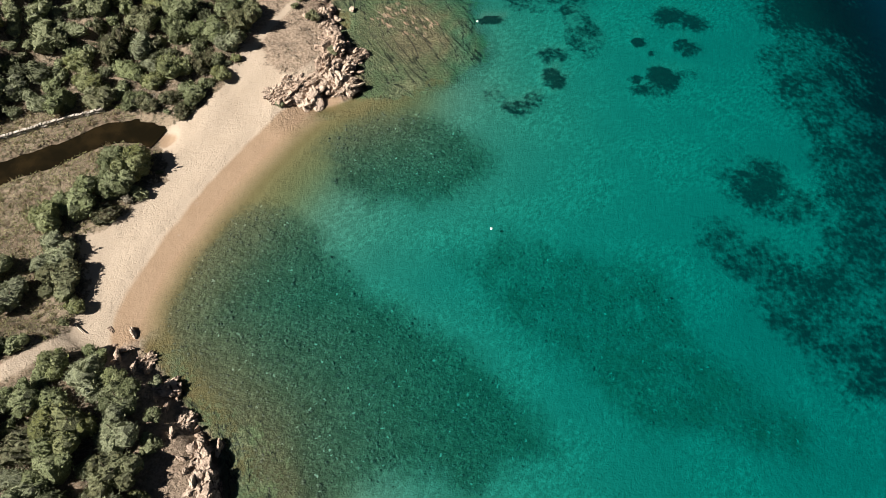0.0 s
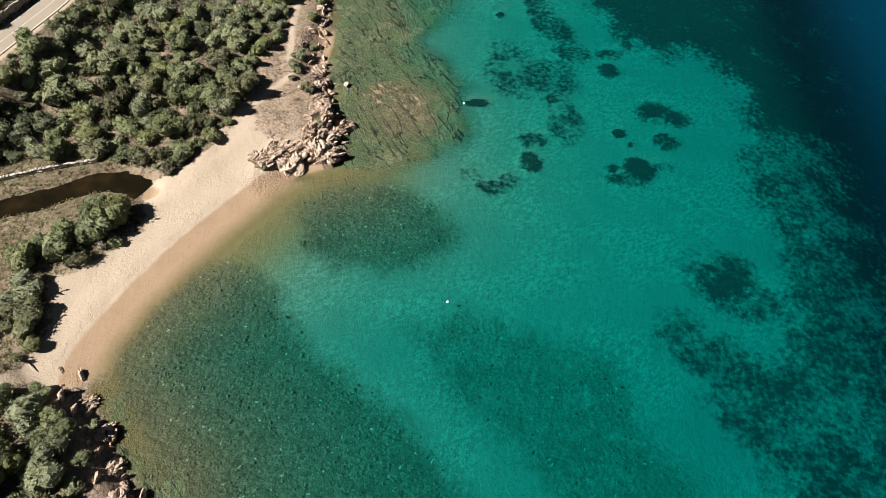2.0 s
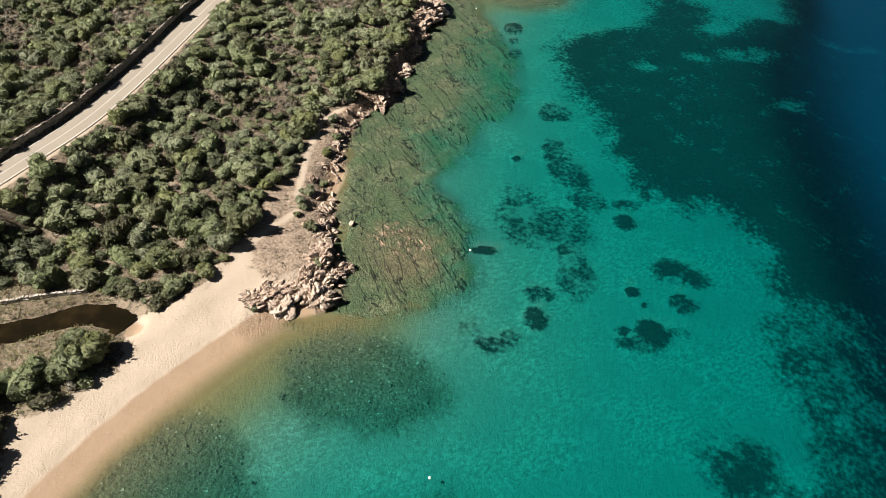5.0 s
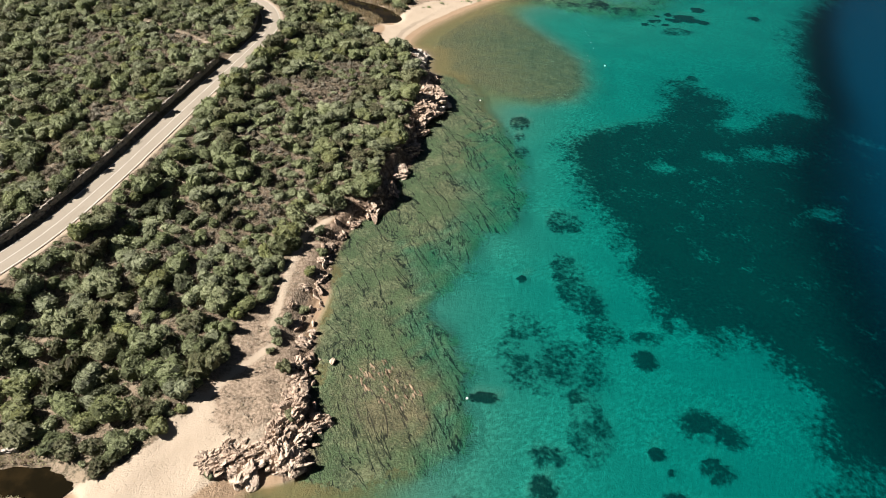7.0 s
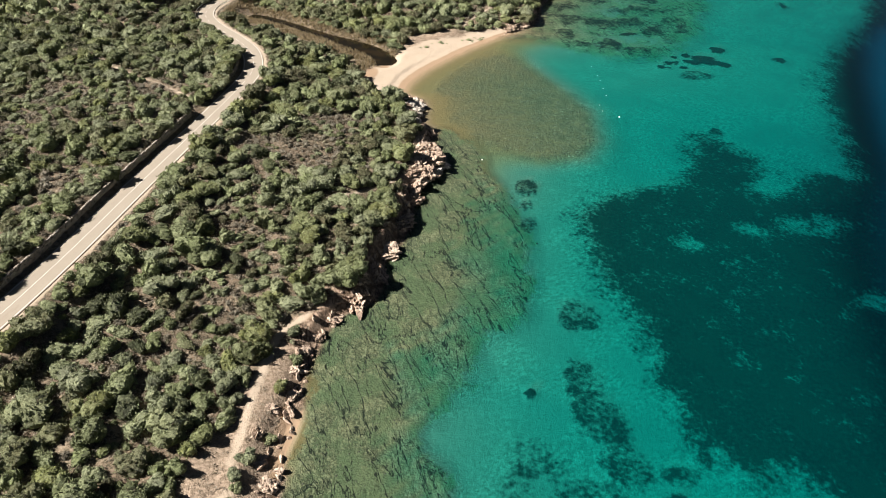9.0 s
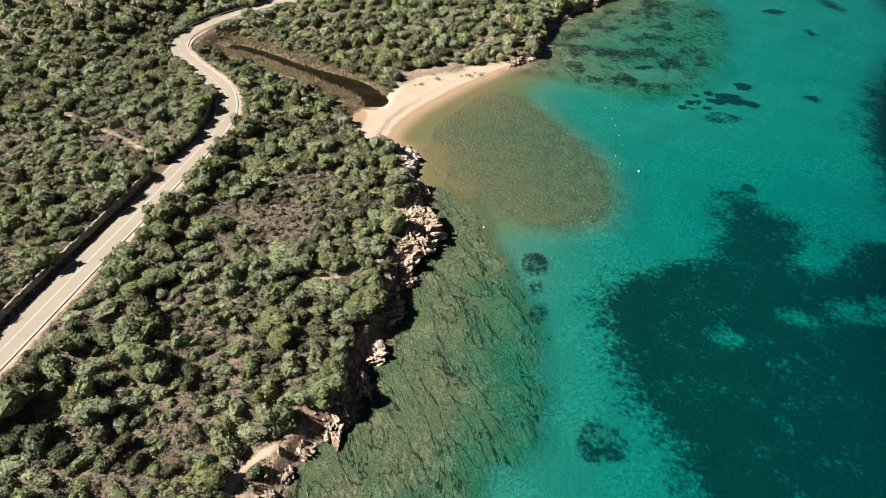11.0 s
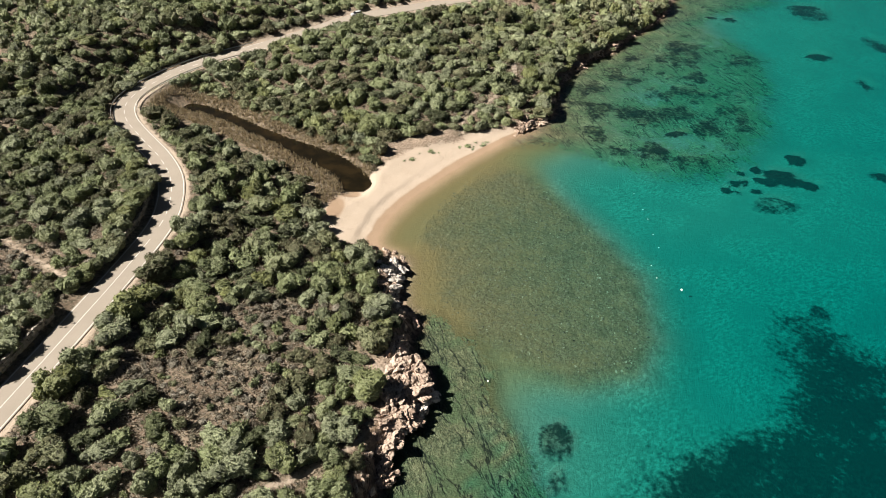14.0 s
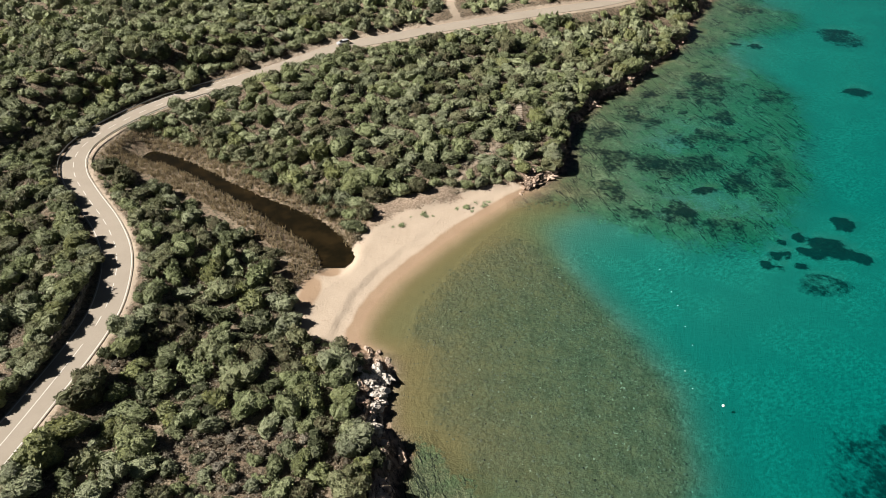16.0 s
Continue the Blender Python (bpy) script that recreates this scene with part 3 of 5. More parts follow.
    field = np.maximum(field, north)
    f["grass"] = field
    bed = bed - np.minimum(0.35, .3 * bed) * ramp(field, .4, .7)
    f["z"] = np.where(d > 0, land, -bed)
    f["wet"] = 1 - ramp(d + 0.8 * wob + 1.6 * ramp(y, 200, 240), 2.2, 5.4)
    f["wet"] = np.maximum(f["wet"], patches(x, y, [(-51, 269, 2.2, 5, .1, 1.2, .8), (-49.5, 79.5, 2, 1.6, 0, 1, .8), (-49.5, 277, 2.5, 2.5, 0, 1.2, .9)]))
    f["dry"] = np.maximum.reduce([mask(inside(x, y, [(-33.5, 96), (-28, 94.5), (-23, 100), (-24, 108), (-26.5, 120), (-29, 133), (-30, 146), (-34.5, 146), (-36.5, 134), (-36, 125), (-38.5, 117), (-36, 109), (-40, 104), (-35, 101)]), 1.2, .92),
                          mask(inside(x, y, [(-49.5, 39), (-45, 41.5), (-40, 36), (-36, 28), (-32, 20), (-31, 4), (-39, 4), (-41, 18), (-43.5, 27), (-46, 33)]), 1.2, .85), mask(inside(x, y, [(-29, 219), (-25.9, 226), (-22, 225), (-16.5, 219), (-18, 210), (-21, 202), (-25.5, 203), (-24, 211)]), 1.0, .8), mask(inside(x, y, [(-45, 292), (-38, 302), (-26, 309), (-30, 312), (-42, 304), (-50, 292)]), 2, .75)])
    path = np.full(x.shape, -1e9)
    for pts, half in PATHS:
        path = np.maximum(path, half - line_distance(x, y, smooth_line(pts, 3))[0])
    path = np.maximum(path, np.where(left & (y < 335), -9, 3.7 + .9 * fbm(x, y, 15, 61) + .8 * ramp(y, 340, 365) - r))
    f["path"], f["lane"] = mask(path, 0.9), path
    f["rock"] = np.where(d > -1, mask(5.5 - d + 3 * wob, 2.0), 0) * (1 - k) * (d < 12)
    headrock = inside(x, y, [(-27, 90), (-15, 88), (-13, 103), (-19, 112), (-24, 128), (-27, 126), (-24, 104), (-22, 95)])
    f["rock"] = np.maximum(f["rock"], mask(headrock, 1.5))
    return f


def height_at(places):
    """Heights of the ground at many places at once."""
    q = np.array(places, float)
    return survey(q[:, 0], q[:, 1])["z"]


def grid_mesh(name, xs, ys, heights, attributes, material):
    nx, ny = len(xs), len(ys)
    gx, gy = np.meshgrid(xs, ys)
    co = np.stack([gx.ravel(), gy.ravel(), heights.ravel()], 1).astype(np.float32)
    i = (np.arange(nx - 1)[None] + nx * np.arange(ny - 1)[:, None]).ravel()
    faces = np.stack([i, i + 1, i + nx + 1, i + nx], 1).astype(np.int32)
    me = quick_mesh(name, co, faces, material)
    for key, value in attributes.items():
        me.attributes.new(key, "FLOAT", "POINT").data.foreach_set("value", value.ravel().astype(np.float32))
    me.polygons.foreach_set("use_smooth", np.ones(len(faces), bool))
    me.update()
    return me


def quick_mesh(name, co, faces, material=None):
    """A mesh from arrays whose faces all have the same number of corners."""
    me = bpy.data.meshes.new(name)
    n, k = faces.shape
    me.vertices.add(len(co)), me.loops.add(n * k), me.polygons.add(n)
    me.vertices.foreach_set("co", np.ascontiguousarray(co, np.float32).ravel())
    me.loops.foreach_set("vertex_index", np.ascontiguousarray(faces, np.int32).ravel())
    me.polygons.foreach_set("loop_start", np.arange(n, dtype=np.int32) * k)
    me.update(calc_edges=True)
    me.polygons.foreach_set("use_smooth", np.zeros(n, bool))
    if material:
        me.materials.append(material)
    return me


def steps(spans):
    out = [spans[0][0]]
    for a, b, h in spans:
        n = max(1, round((b - a) / h))
        out += list(np.linspace(a, b, n + 1)[1:])
    return np.array(out)


# ---- ground and sea bed: one sheet ----
gxs = steps([(-4000, -600, 340), (-600, -240, 24), (-240, -100, 2.6), (-100, -52, 1.3), (-52, 16, .72), (16, 70, 1.3), (70, 150, 3), (150, 600, 30), (600, 4000, 340)])
gys = steps([(-2500, -200, 230), (-200, 0, 12), (0, 180, .9), (180, 340, 1.0), (340, 480, 2), (480, 640, 8), (640, 3000, 236)])
GX, GY = np.meshgrid(gxs, gys)
land_survey = survey(GX, GY)
ground = new("ground", grid_mesh("ground", gxs, gys, land_survey["z"], {k: land_survey[k] for k in ("sand", "stone", "reef", "grass", "path", "rock", "wet", "dry")}, GROUND))
tagged(ground, "dry scrub soil, sandy coves and rocky sea bed", "ground", kind="structure")

# ---- sea ----
wxs = steps([(-4000, -200, 380), (-200, -60, 14), (-60, 130, 1.9), (130, 600, 24), (600, 4000, 340)])
wys = steps([(-2500, -100, 200), (-100, 0, 10), (0, 480, 2.4), (480, 700, 12), (700, 3000, 230)])
WX, WY = np.meshgrid(wxs, wys)
sea_survey = survey(WX, WY)
sea = new("water", grid_mesh("water", wxs, wys, np.zeros(WX.shape), {"depth": np.clip(-sea_survey["z"], 0, 12)}, SEA))
sea.visible_shadow = False
tagged(sea, "clear turquoise sea with fine ripples", "sea", kind="structure")


def ribbon(line, half, lift, zcol=None, material=None, name="ribbon", shift=0.0, thick=0.0):
    """A strip along a line; with a thickness it is a slab."""
    p = np.array(line, float)
    t = np.gradient(p[:, :2], axis=0)
    t /= np.linalg.norm(t, axis=1)[:, None] + 1e-9
    nrm = np.stack([-t[:, 1], t[:, 0]], 1)
    h = np.broadcast_to(np.asarray(half, float), (len(p),))
    z = (p[:, zcol] if zcol else np.zeros(len(p))) + lift
    rows = []
    for off, dz in ((h + shift, 0), (-h + shift, 0)) + (((-h + shift, -thick), (h + shift, -thick)) if thick else ()):
        rows.append(np.column_stack([p[:, :2] + nrm * np.broadcast_to(off, (len(p),))[:, None], z + dz]))
    k, n = len(rows), len(p)
    co = np.stack(rows, 1).reshape(-1, 3)
    faces = []
    for i in range(n - 1):
        for j in range(k if k > 2 else 1):
            a, b = i * k + j, i * k + (j + 1) % k
            faces.append((a, b, b + k, a + k))
    return quick_mesh(name, co, np.array(faces), material)


for creek, name in ((creek_a, "creek_1"), (creek_b, "creek_2")):
    half = np.interp(np.linspace(0, 1, len(creek)), [0, .5, .93, 1], [2.4, 3.4, 5.2, 2.4])
    ob = new(name, ribbon(creek, half, 0.22, None, CREEK, name))
    tagged(ob, "still dark brown creek behind the beach", "creek", kind="structure")

# ---- road ----
def part(name, me, parent, label=""):
    ob = new(name, me)
    ob.parent = parent
    return tagged(ob, label)


road = new("road", ribbon(road_line, 3.15, 0.0, 2, ASPHALT, "road", thick=.25))
tagged(road, "pale worn asphalt road with white lines", "road", kind="structure")
marked = road_line[(road_line[:, 1] < 352) & (road_line[:, 0] < -70)]
part("edge_line", ribbon(marked, .08, .008, 2, PAINT, "edge_line", 2.82), road, "white painted edge line")
part("edge_line", ribbon(marked, .08, .008, 2, PAINT, "edge_line", -2.82), road, "white painted edge line")


def along(line):
    """Lengths along a line."""
    return np.concatenate([[0], np.cumsum(np.linalg.norm(np.diff(line[:, :2], axis=0), axis=1))])


def at_length(line, s):
    run = along(line)
    return np.stack([np.interp(s, run, line[:, i]) for i in range(line.shape[1])], -1)


road_run = along(road_line)
start = road_run[np.argmin(np.abs(road_line[:, 1] - 95))]
part("centre_line", ribbon(at_length(road_line, np.arange(start, start + 150, 2.0)), .07, .008, 2, PAINT, "centre_line"), road, "white painted centre line")
s = start + 153
while s < road_run[np.argmin(np.abs(road_line[:, 1] - 350))]:
    part("lane_dash", ribbon(at_length(road_line, np.linspace(s, s + 2.6, 4)), .075, .008, 2, PAINT, "lane_dash"), road)
    s += 5.2


# ---- plants ----
def ico(level):
    bm = bmesh.new()
    bmesh.ops.create_icosphere(bm, subdivisions=level, radius=1)
    v = np.array([q.co for q in bm.verts])
    f = np.array([[q.index for q in p.verts] for p in bm.faces])
    bm.free()
    return v, f


ICO1, ICO2, ICO3 = ico(1), ico(2), ico(3)


def crown_shape(rng, leaves, leaf, lobes, base, flat=.75):
    """A crown one metre in radius on the ground: a few uneven domes that grow into one another, knobbly with twigs, and small sprays of leaf on them. Triangles."""
    vs, fs, count = [], [], 0
    centres, sizes = [np.array((rng.uniform(-.1, .1), rng.uniform(-.1, .1), .16 * flat))], [.78]
    for i in range(lobes):
        a, r = i * 2.4 + rng.uniform(-.7, .7), rng.uniform(.42, .80)
        centres.append(np.array((r * math.cos(a), r * math.sin(a), flat * (.40 * math.sqrt(1 - r * r) + rng.uniform(-.16, .26)))))
        sizes.append(rng.uniform(.32, .58))
    knob = rng.standard_normal((len(sizes), 22, 3))
    knob /= np.linalg.norm(knob, axis=2)[:, :, None]
    tall, wide = rng.uniform(.10, .34, (len(sizes), 22)), rng.uniform(.015, .07, (len(sizes), 22))

    def reach(d, i):
        return .80 + (tall[i] * np.exp((d @ knob[i].T - 1) / wide[i])).max(axis=1)

    for i, (c, q) in enumerate(zip(centres, sizes)):
        d = base[0] / np.linalg.norm(base[0], axis=1)[:, None]
        v = d * (q * reach(d, i) * (1 + .09 * rng.standard_normal(len(d))))[:, None] * np.array((1, 1, flat))
        vs.append(v + c), fs.append(base[1] + count)
        count += len(v)
    weight = np.array(sizes) ** 2
    pick = rng.choice(len(sizes), leaves, p=weight / weight.sum())
    for i in range(len(sizes)):
        n = rng.standard_normal(((pick == i).sum(), 3))
        n[:, 2] = np.abs(n[:, 2]) * 1.1 - .2
        n /= np.linalg.norm(n, axis=1)[:, None]
        at = centres[i] + n * (sizes[i] * reach(n, i) * rng.uniform(.88, 1.12, len(n)))[:, None] * np.array((1, 1, flat))
        up = n + .75 * rng.standard_normal(n.shape) + np.array((0, 0, .3))
        up /= np.linalg.norm(up, axis=1)[:, None]
        u = np.cross(up, rng.standard_normal(n.shape))
        u /= np.linalg.norm(u, axis=1)[:, None]
        k = (leaf * rng.uniform(.6, 1.5, len(n)))[:, None]
        tri = np.stack([at - u * k * .75, at + u * k * .75, at + up * k * 1.5], 1)
        vs.append(tri.reshape(-1, 3)), fs.append(np.arange(3 * len(n)).reshape(-1, 3) + count)
        count += 3 * len(n)
    v = np.vstack(vs)
    v[:, 2] = np.maximum(v[:, 2], -.15)
    return v, np.vstack(fs)


def joined(name, shapes, rows, material, rng):
    """One mesh of many plants: rows of x, y, z, radius, height, tint; each takes one of the shapes, turned."""
    vs, fs, ts, base = [], [], [], 0
    for x, y, z, r, h, tint in rows:
        v, f = shapes[rng.integers(len(shapes))]
        a = rng.uniform(0, 6.28)
        c, q, w = math.cos(a) * r, math.sin(a) * r, rng.uniform(.8, 1.25)
        vs.append(np.column_stack([v[:, 0] * w * c - v[:, 1] * q / w + x, v[:, 0] * w * q + v[:, 1] / w * c + y, v[:, 2] * h + z]).astype(np.float32))
        fs.append(f + base), ts.append(np.full(len(v), tint, np.float32))
        base += len(v)
    me = quick_mesh(name, np.vstack(vs), np.vstack(fs), material)
    me.attributes.new("tint", "FLOAT", "POINT").data.foreach_set("value", np.concatenate(ts))
    me.update()
    return me


def loose_tuft(r, sprays):
    """A low airy tuft of small sprays."""
    vs, fs = [], []
    for i in range(sprays):
        a, q = r.uniform(0, 6.28), math.sqrt(r.random())
        c = np.array((q * math.cos(a), q * math.sin(a), r.uniform(.15, 1) * (1.05 - q * q * .7)))
        u, w = r.standard_normal(3), r.standard_normal(3)
        u, w = u / np.linalg.norm(u) * .26, w / np.linalg.norm(w) * .26
        vs.append(np.array([c - u, c + w, c + u - w * .4])), fs.append(np.array([[0, 1, 2]]) + 3 * i)
    return np.vstack(vs), np.vstack(fs)


rng = np.random.default_rng(4)
near_crowns = [crown_shape(rng, 290, .09, 2, ICO2, rng.uniform(.7, .9)) for _ in range(14)]
small_crowns = [crown_shape(rng, 80, .15, 1, ICO1, .8) for _ in range(9)]
far_crowns = [crown_shape(rng, 44, .17, 0, ICO2) for _ in range(8)]
tall_crowns = [crown_shape(rng, 560, .066, 4, ICO2, .85) for _ in range(9)]
tufts = [loose_tuft(rng, 18) for _ in range(8)]


def spots(x0, x1, y0, y1, pitch, seed):
    """Jittered places on the plan."""
    r = np.random.default_rng(seed)
    gx, gy = np.meshgrid(np.arange(x0, x1, pitch), np.arange(y0, y1, pitch))
    gx = gx + (np.arange(gx.shape[0]) % 2)[:, None] * pitch * .5
    return (gx + r.uniform(-.42, .42, gx.shape) * pitch).ravel(), (gy + r.uniform(-.42, .42, gy.shape) * pitch).ravel()


def open_heath(x, y):
    """How open the scrub is: 1 is bare heath."""
    n = .5 * fbm(x, y, 16, 71, 3) + .11
    for cx, cy, a, c, k in ((-50, 148, 11, 26, .20), (-50, 178, 9, 22, .21), (-52, 208, 11, 17, .20), (-47, 228, 8, 8, .20), (-98, 224, 14, 10, .22), (-38, 170, 6, 8, .16), (-110, 185, 34, 60, .21), (-61, 234, 10, 14, .27), (-38, 335, 14, 12, .14), (-100, 330, 20, 20, -.1), (-62, 107, 28, 20, -.2), (-48, 255, 16, 22, -.12), (-70, 262, 18, 25, -.12), (-95, 296, 20, 14, -.15), (-40, 365, 50, 45, -.12)):
        n = n + k * np.exp(-((x - cx) / a) ** 2 - ((y - cy) / c) ** 2)
    return n


def growing(x, y, reach, meadow=False):
    f = survey(x, y)
    ok = (f["d"] > 3.2 + reach * .5 - 2.6 * ramp(y, 318, 335)) & (f["sand"] < .3) & (f["lane"] < -.3 - .5 * reach) & (f["dry"] < .45) & (f["creek"] > 1.5 + reach * .4)
    r, bank, _ = line_distance(x, y, creek_b)
    ok &= (r > np.where(bank < 0, 12, 7)) | (x > -52)
    ok &= (inside(x, y, GRASSY) < 0) | meadow
    ok &= np.where(f["left"], f["road"] > 5.6 + reach * .25, f["road"] > 4.3 + reach * .55 + 1.7 * ramp(y, 330, 350))
    return ok, f


GRASSY = [(-110, 30), (-58, 40), (-57, 46), (-60, 58), (-54, 64), (-50, 79), (-62, 88), (-80, 84), (-110, 74)]
# the bushes that stand by themselves: beside the creek of the first beach, behind the second beach
lone = np.array([(-52.5, 72, 3.2), (-55.5, 68.5, 3.4), (-60, 64.5, 3.6), (-64, 61, 2.8), (-57.5, 75, 2.4), (-61, 55, 3.2), (-59, 50.5, 3.4), (-66, 47, 3.0), (-70, 52, 2.6),
                 (-56.2, 46, 1.6), (-37.5, 109, 1.6), (-48, 309, 3.2), (-52, 306, 3.4), (-44, 311, 2.6), (-30, 121, 1.5), (-26, 110, 1.4), (-30, 88, .9), (-28.5, 126, 1.1), (-30.5, 136, 1.4), (-30, 143, 1.3), (-39.6, 116, 1.6), (-38.5, 122.5, 2.0), (-36.6, 128.8, 1.3), (-39.5, 134, 2.3), (-38.5, 109.5, 2.2), (-40.6, 100.5, 2.4), (-42.8, 97, 1.7), (-41.2, 93.6, 1.9), (-46, 89.3, 2.6), (-44.2, 103, 3.2), (-46.5, 34, 1.9), (-44.8, 30.5, 2.9), (-44, 26, 3.1), (-43, 20.5, 3.3), (-42.4, 14.5, 3.2), (-39.4, 24.5, 1.5), (-38.6, 17, 1.8), (-37, 12, 1.6), (-50.8, 37.6, 1.9), (-55.5, 36.3, 2.2), (-40, 29, 1.2), (-41.5, 34.3, .9), (-30, 113, .8), (-30.5, 117.5, 1.3), (-29.2, 115.5, 1.0), (-39.2, 97.2, 1.0), (-38.8, 102.5, 1.2)])
verge = []                                # trees that overhang the road on its upper side
for s in np.arange(road_run[np.argmin(np.abs(road_line[:, 1] - 222))], road_run[np.argmin(np.abs(road_line[:, 1] - 345))], 3.3):
    p, q = at_length(road_line, s), at_length(road_line, s + 1)
    off = 6.0 + 1.2 * math.sin(s * 2.1)
    verge.append((p[0] - (q[1] - p[1]) * off, p[1] + (q[0] - p[0]) * off, 2.1 + .6 * math.sin(s * 1.3)))
coast = smooth_line(SHORE[3:-4], 1.5)
for s in np.arange(0, along(coast)[-1], 3.1):      # trees that lean over the low cliffs
    p = at_length(coast, s)
    if 163 < p[1] < 204 or 228 < p[1] < 252 or 324 < p[1] < 440:
        t = at_length(coast, s + .5) - p
        off = (6.2 if p[1] < 210 else 8.0 if p[1] < 300 else 3.6) + 1.3 * math.sin(s * 1.7)
        verge.append((p[0] - t[1] * 2 * off, p[1] + t[0] * 2 * off, 2.5 + .7 * math.sin(s * 2.3)))
lone = np.vstack([lone, verge])
lone_z = survey(lone[:, 0], lone[:, 1])["z"]
shrub_rows, small_rows, brown_rows, far_rows = [], [], [], []
tree_rows = [(x, y, z - .1, r, r * 1.1, .4) for (x, y, r), z in zip(lone, lone_z)]
left_end = ([0, 18, 118, 162, 270, 309, 412, 500], [-68, -78, -122, -150, -226, -244, -258, -270])
# the near scrub: the widest crowns take their places first, lesser ones fill the gaps between them
cell, X0, Y0 = .5, -170.0, -5.0
cover = np.full((480, 830), -9.0)         # how deep inside the nearest crown a place lies
r = np.random.default_rng(17)


def stamp(px, py, q):
    i0, i1 = int((px - q - 3.5 - X0) / cell), int((px + q + 3.5 - X0) / cell) + 1
    j0, j1 = int((py - q - 3.5 - Y0) / cell), int((py + q + 3.5 - Y0) / cell) + 1
    i0, j0, i1, j1 = max(i0, 0), max(j0, 0), min(i1, 480), min(j1, 830)
    if i1 > i0 and j1 > j0:
        gx, gy = X0 + (np.arange(i0, i1)[:, None] + .5) * cell - px, Y0 + (np.arange(j0, j1)[None] + .5) * cell - py
        cover[i0:i1, j0:j1] = np.maximum(cover[i0:i1, j0:j1], q - np.sqrt(gx * gx + gy * gy))


for px, py, q in lone:
    stamp(px, py, q)
for biggest, least, tries, lap in ((3.9, 2.5, 9000, .62), (2.5, 1.8, 20000, .72), (1.8, 1.25, 30000, .70), (1.25, .55, 90000, .60)):
    x, y = r.uniform(-165, 55, tries), r.uniform(0, 400, tries)
    size = r.uniform(least, biggest, tries)
    opened = open_heath(x, y)
    ok, f = growing(x, y, size)
    ok &= x > np.interp(y, *left_end)
    limit = 3.6 - 2.2 * ramp(opened, .42, .64) + 1.5 * (fbm(x, y, 11, 93, 2) - .5)
    keep = ok & (size < np.maximum(limit, 1.0)) & (r.random(tries) > ramp(opened, .46, .70) * (.55 if least > 1 else .2))
    # shadows of the tall trees round the bend, put into the leaf tone
    hollow_shade = .32 * ramp(y, 222, 250) * (1 - ramp(y, 300, 325))
    tone = np.clip(.50 - hollow_shade + .7 * (fbm(x, y, 8, 77, 3) - .5) + .36 * r.standard_normal(tries), 0, 1)
    for i in np.nonzero(keep)[0]:
        at = min(479, int((x[i] - X0) / cell)), min(829, int((y[i] - Y0) / cell))
        if cover[at] > -(1 - lap) * size[i]:
            continue
        stamp(x[i], y[i], size[i])
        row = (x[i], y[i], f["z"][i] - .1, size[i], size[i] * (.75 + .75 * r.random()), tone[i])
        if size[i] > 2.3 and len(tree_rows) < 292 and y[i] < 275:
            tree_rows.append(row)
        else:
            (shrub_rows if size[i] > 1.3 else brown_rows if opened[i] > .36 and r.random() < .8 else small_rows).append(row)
# the far hillside
for x0, x1, y0, y1, pitch, seed in ((-260, -165, 150, 400, 4.3, 3), (-260, 80, 400, 530, 4.3, 5)):
    x, y = spots(x0, x1, y0, y1, pitch, seed)
    r = np.random.default_rng(seed + 50)
    size = (1.5 + 2.1 * r.random(len(x)) ** 1.6) * (.8 + .5 * fbm(x, y, 13, 91, 2))
    ok, f = growing(x, y, size)
    ok &= x > np.interp(y, *left_end)
    tone = np.clip(.55 + .9 * (fbm(x, y, 8, 77, 3) - .5) + .28 * r.standard_normal(len(x)), 0, 1)
    for i in np.nonzero(ok)[0]:
        far_rows.append((x[i], y[i], f["z"][i] - .1, size[i], size[i] * (1.0 + .5 * r.random()), tone[i]))
dune = []                                 # low tufts along the back of the second beach
for i in range(22):
    t = rng.random() ** .7
    dune.append((-42 + 25 * t + rng.normal(0, .8), 293.5 + 18 * t + rng.normal(0, .7), rng.uniform(.3, .95)))
for (x, y, k), z in zip(dune, height_at(dune)):
    small_rows.append((x, y, z - .12, k * rng.uniform(1, 1.6), k * .45, rng.uniform(.5, 1)))
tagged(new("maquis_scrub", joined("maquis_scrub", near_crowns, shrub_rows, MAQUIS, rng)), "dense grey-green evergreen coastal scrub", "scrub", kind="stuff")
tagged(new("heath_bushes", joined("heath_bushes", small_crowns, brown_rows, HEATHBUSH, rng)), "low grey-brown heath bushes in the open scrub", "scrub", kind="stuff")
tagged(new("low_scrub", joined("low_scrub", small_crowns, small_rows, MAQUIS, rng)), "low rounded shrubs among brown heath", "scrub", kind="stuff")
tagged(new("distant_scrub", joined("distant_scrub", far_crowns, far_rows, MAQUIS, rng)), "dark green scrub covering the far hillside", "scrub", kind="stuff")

x, y = spots(-140, 10, 20, 375, 1.2, 9)
ok, f = growing(x, y, .3, True)
keep = ok & (np.random.default_rng(8).random(len(x)) < .6 + .4 * np.maximum(ramp(open_heath(x, y), .36, .50), 0)) & (inside(x, y, GRASSY) < 0)
heath_rows = [(x[i], y[i], f["z"][i] - .05, .5 + .6 * q, .35 + .55 * q, p) for i, q, p in zip(np.nonzero(keep)[0], rng.random(keep.sum()), rng.random(keep.sum()))]
x, y = spots(-38, -20, 92, 148, 1.0, 41)           # thin dry tufts on the bare headland
f = survey(x, y)
keep = (f["dry"] > .5) & (f["lane"] < -.3) & (f["rock"] < .5) & (np.random.default_rng(43).random(len(x)) < .5)
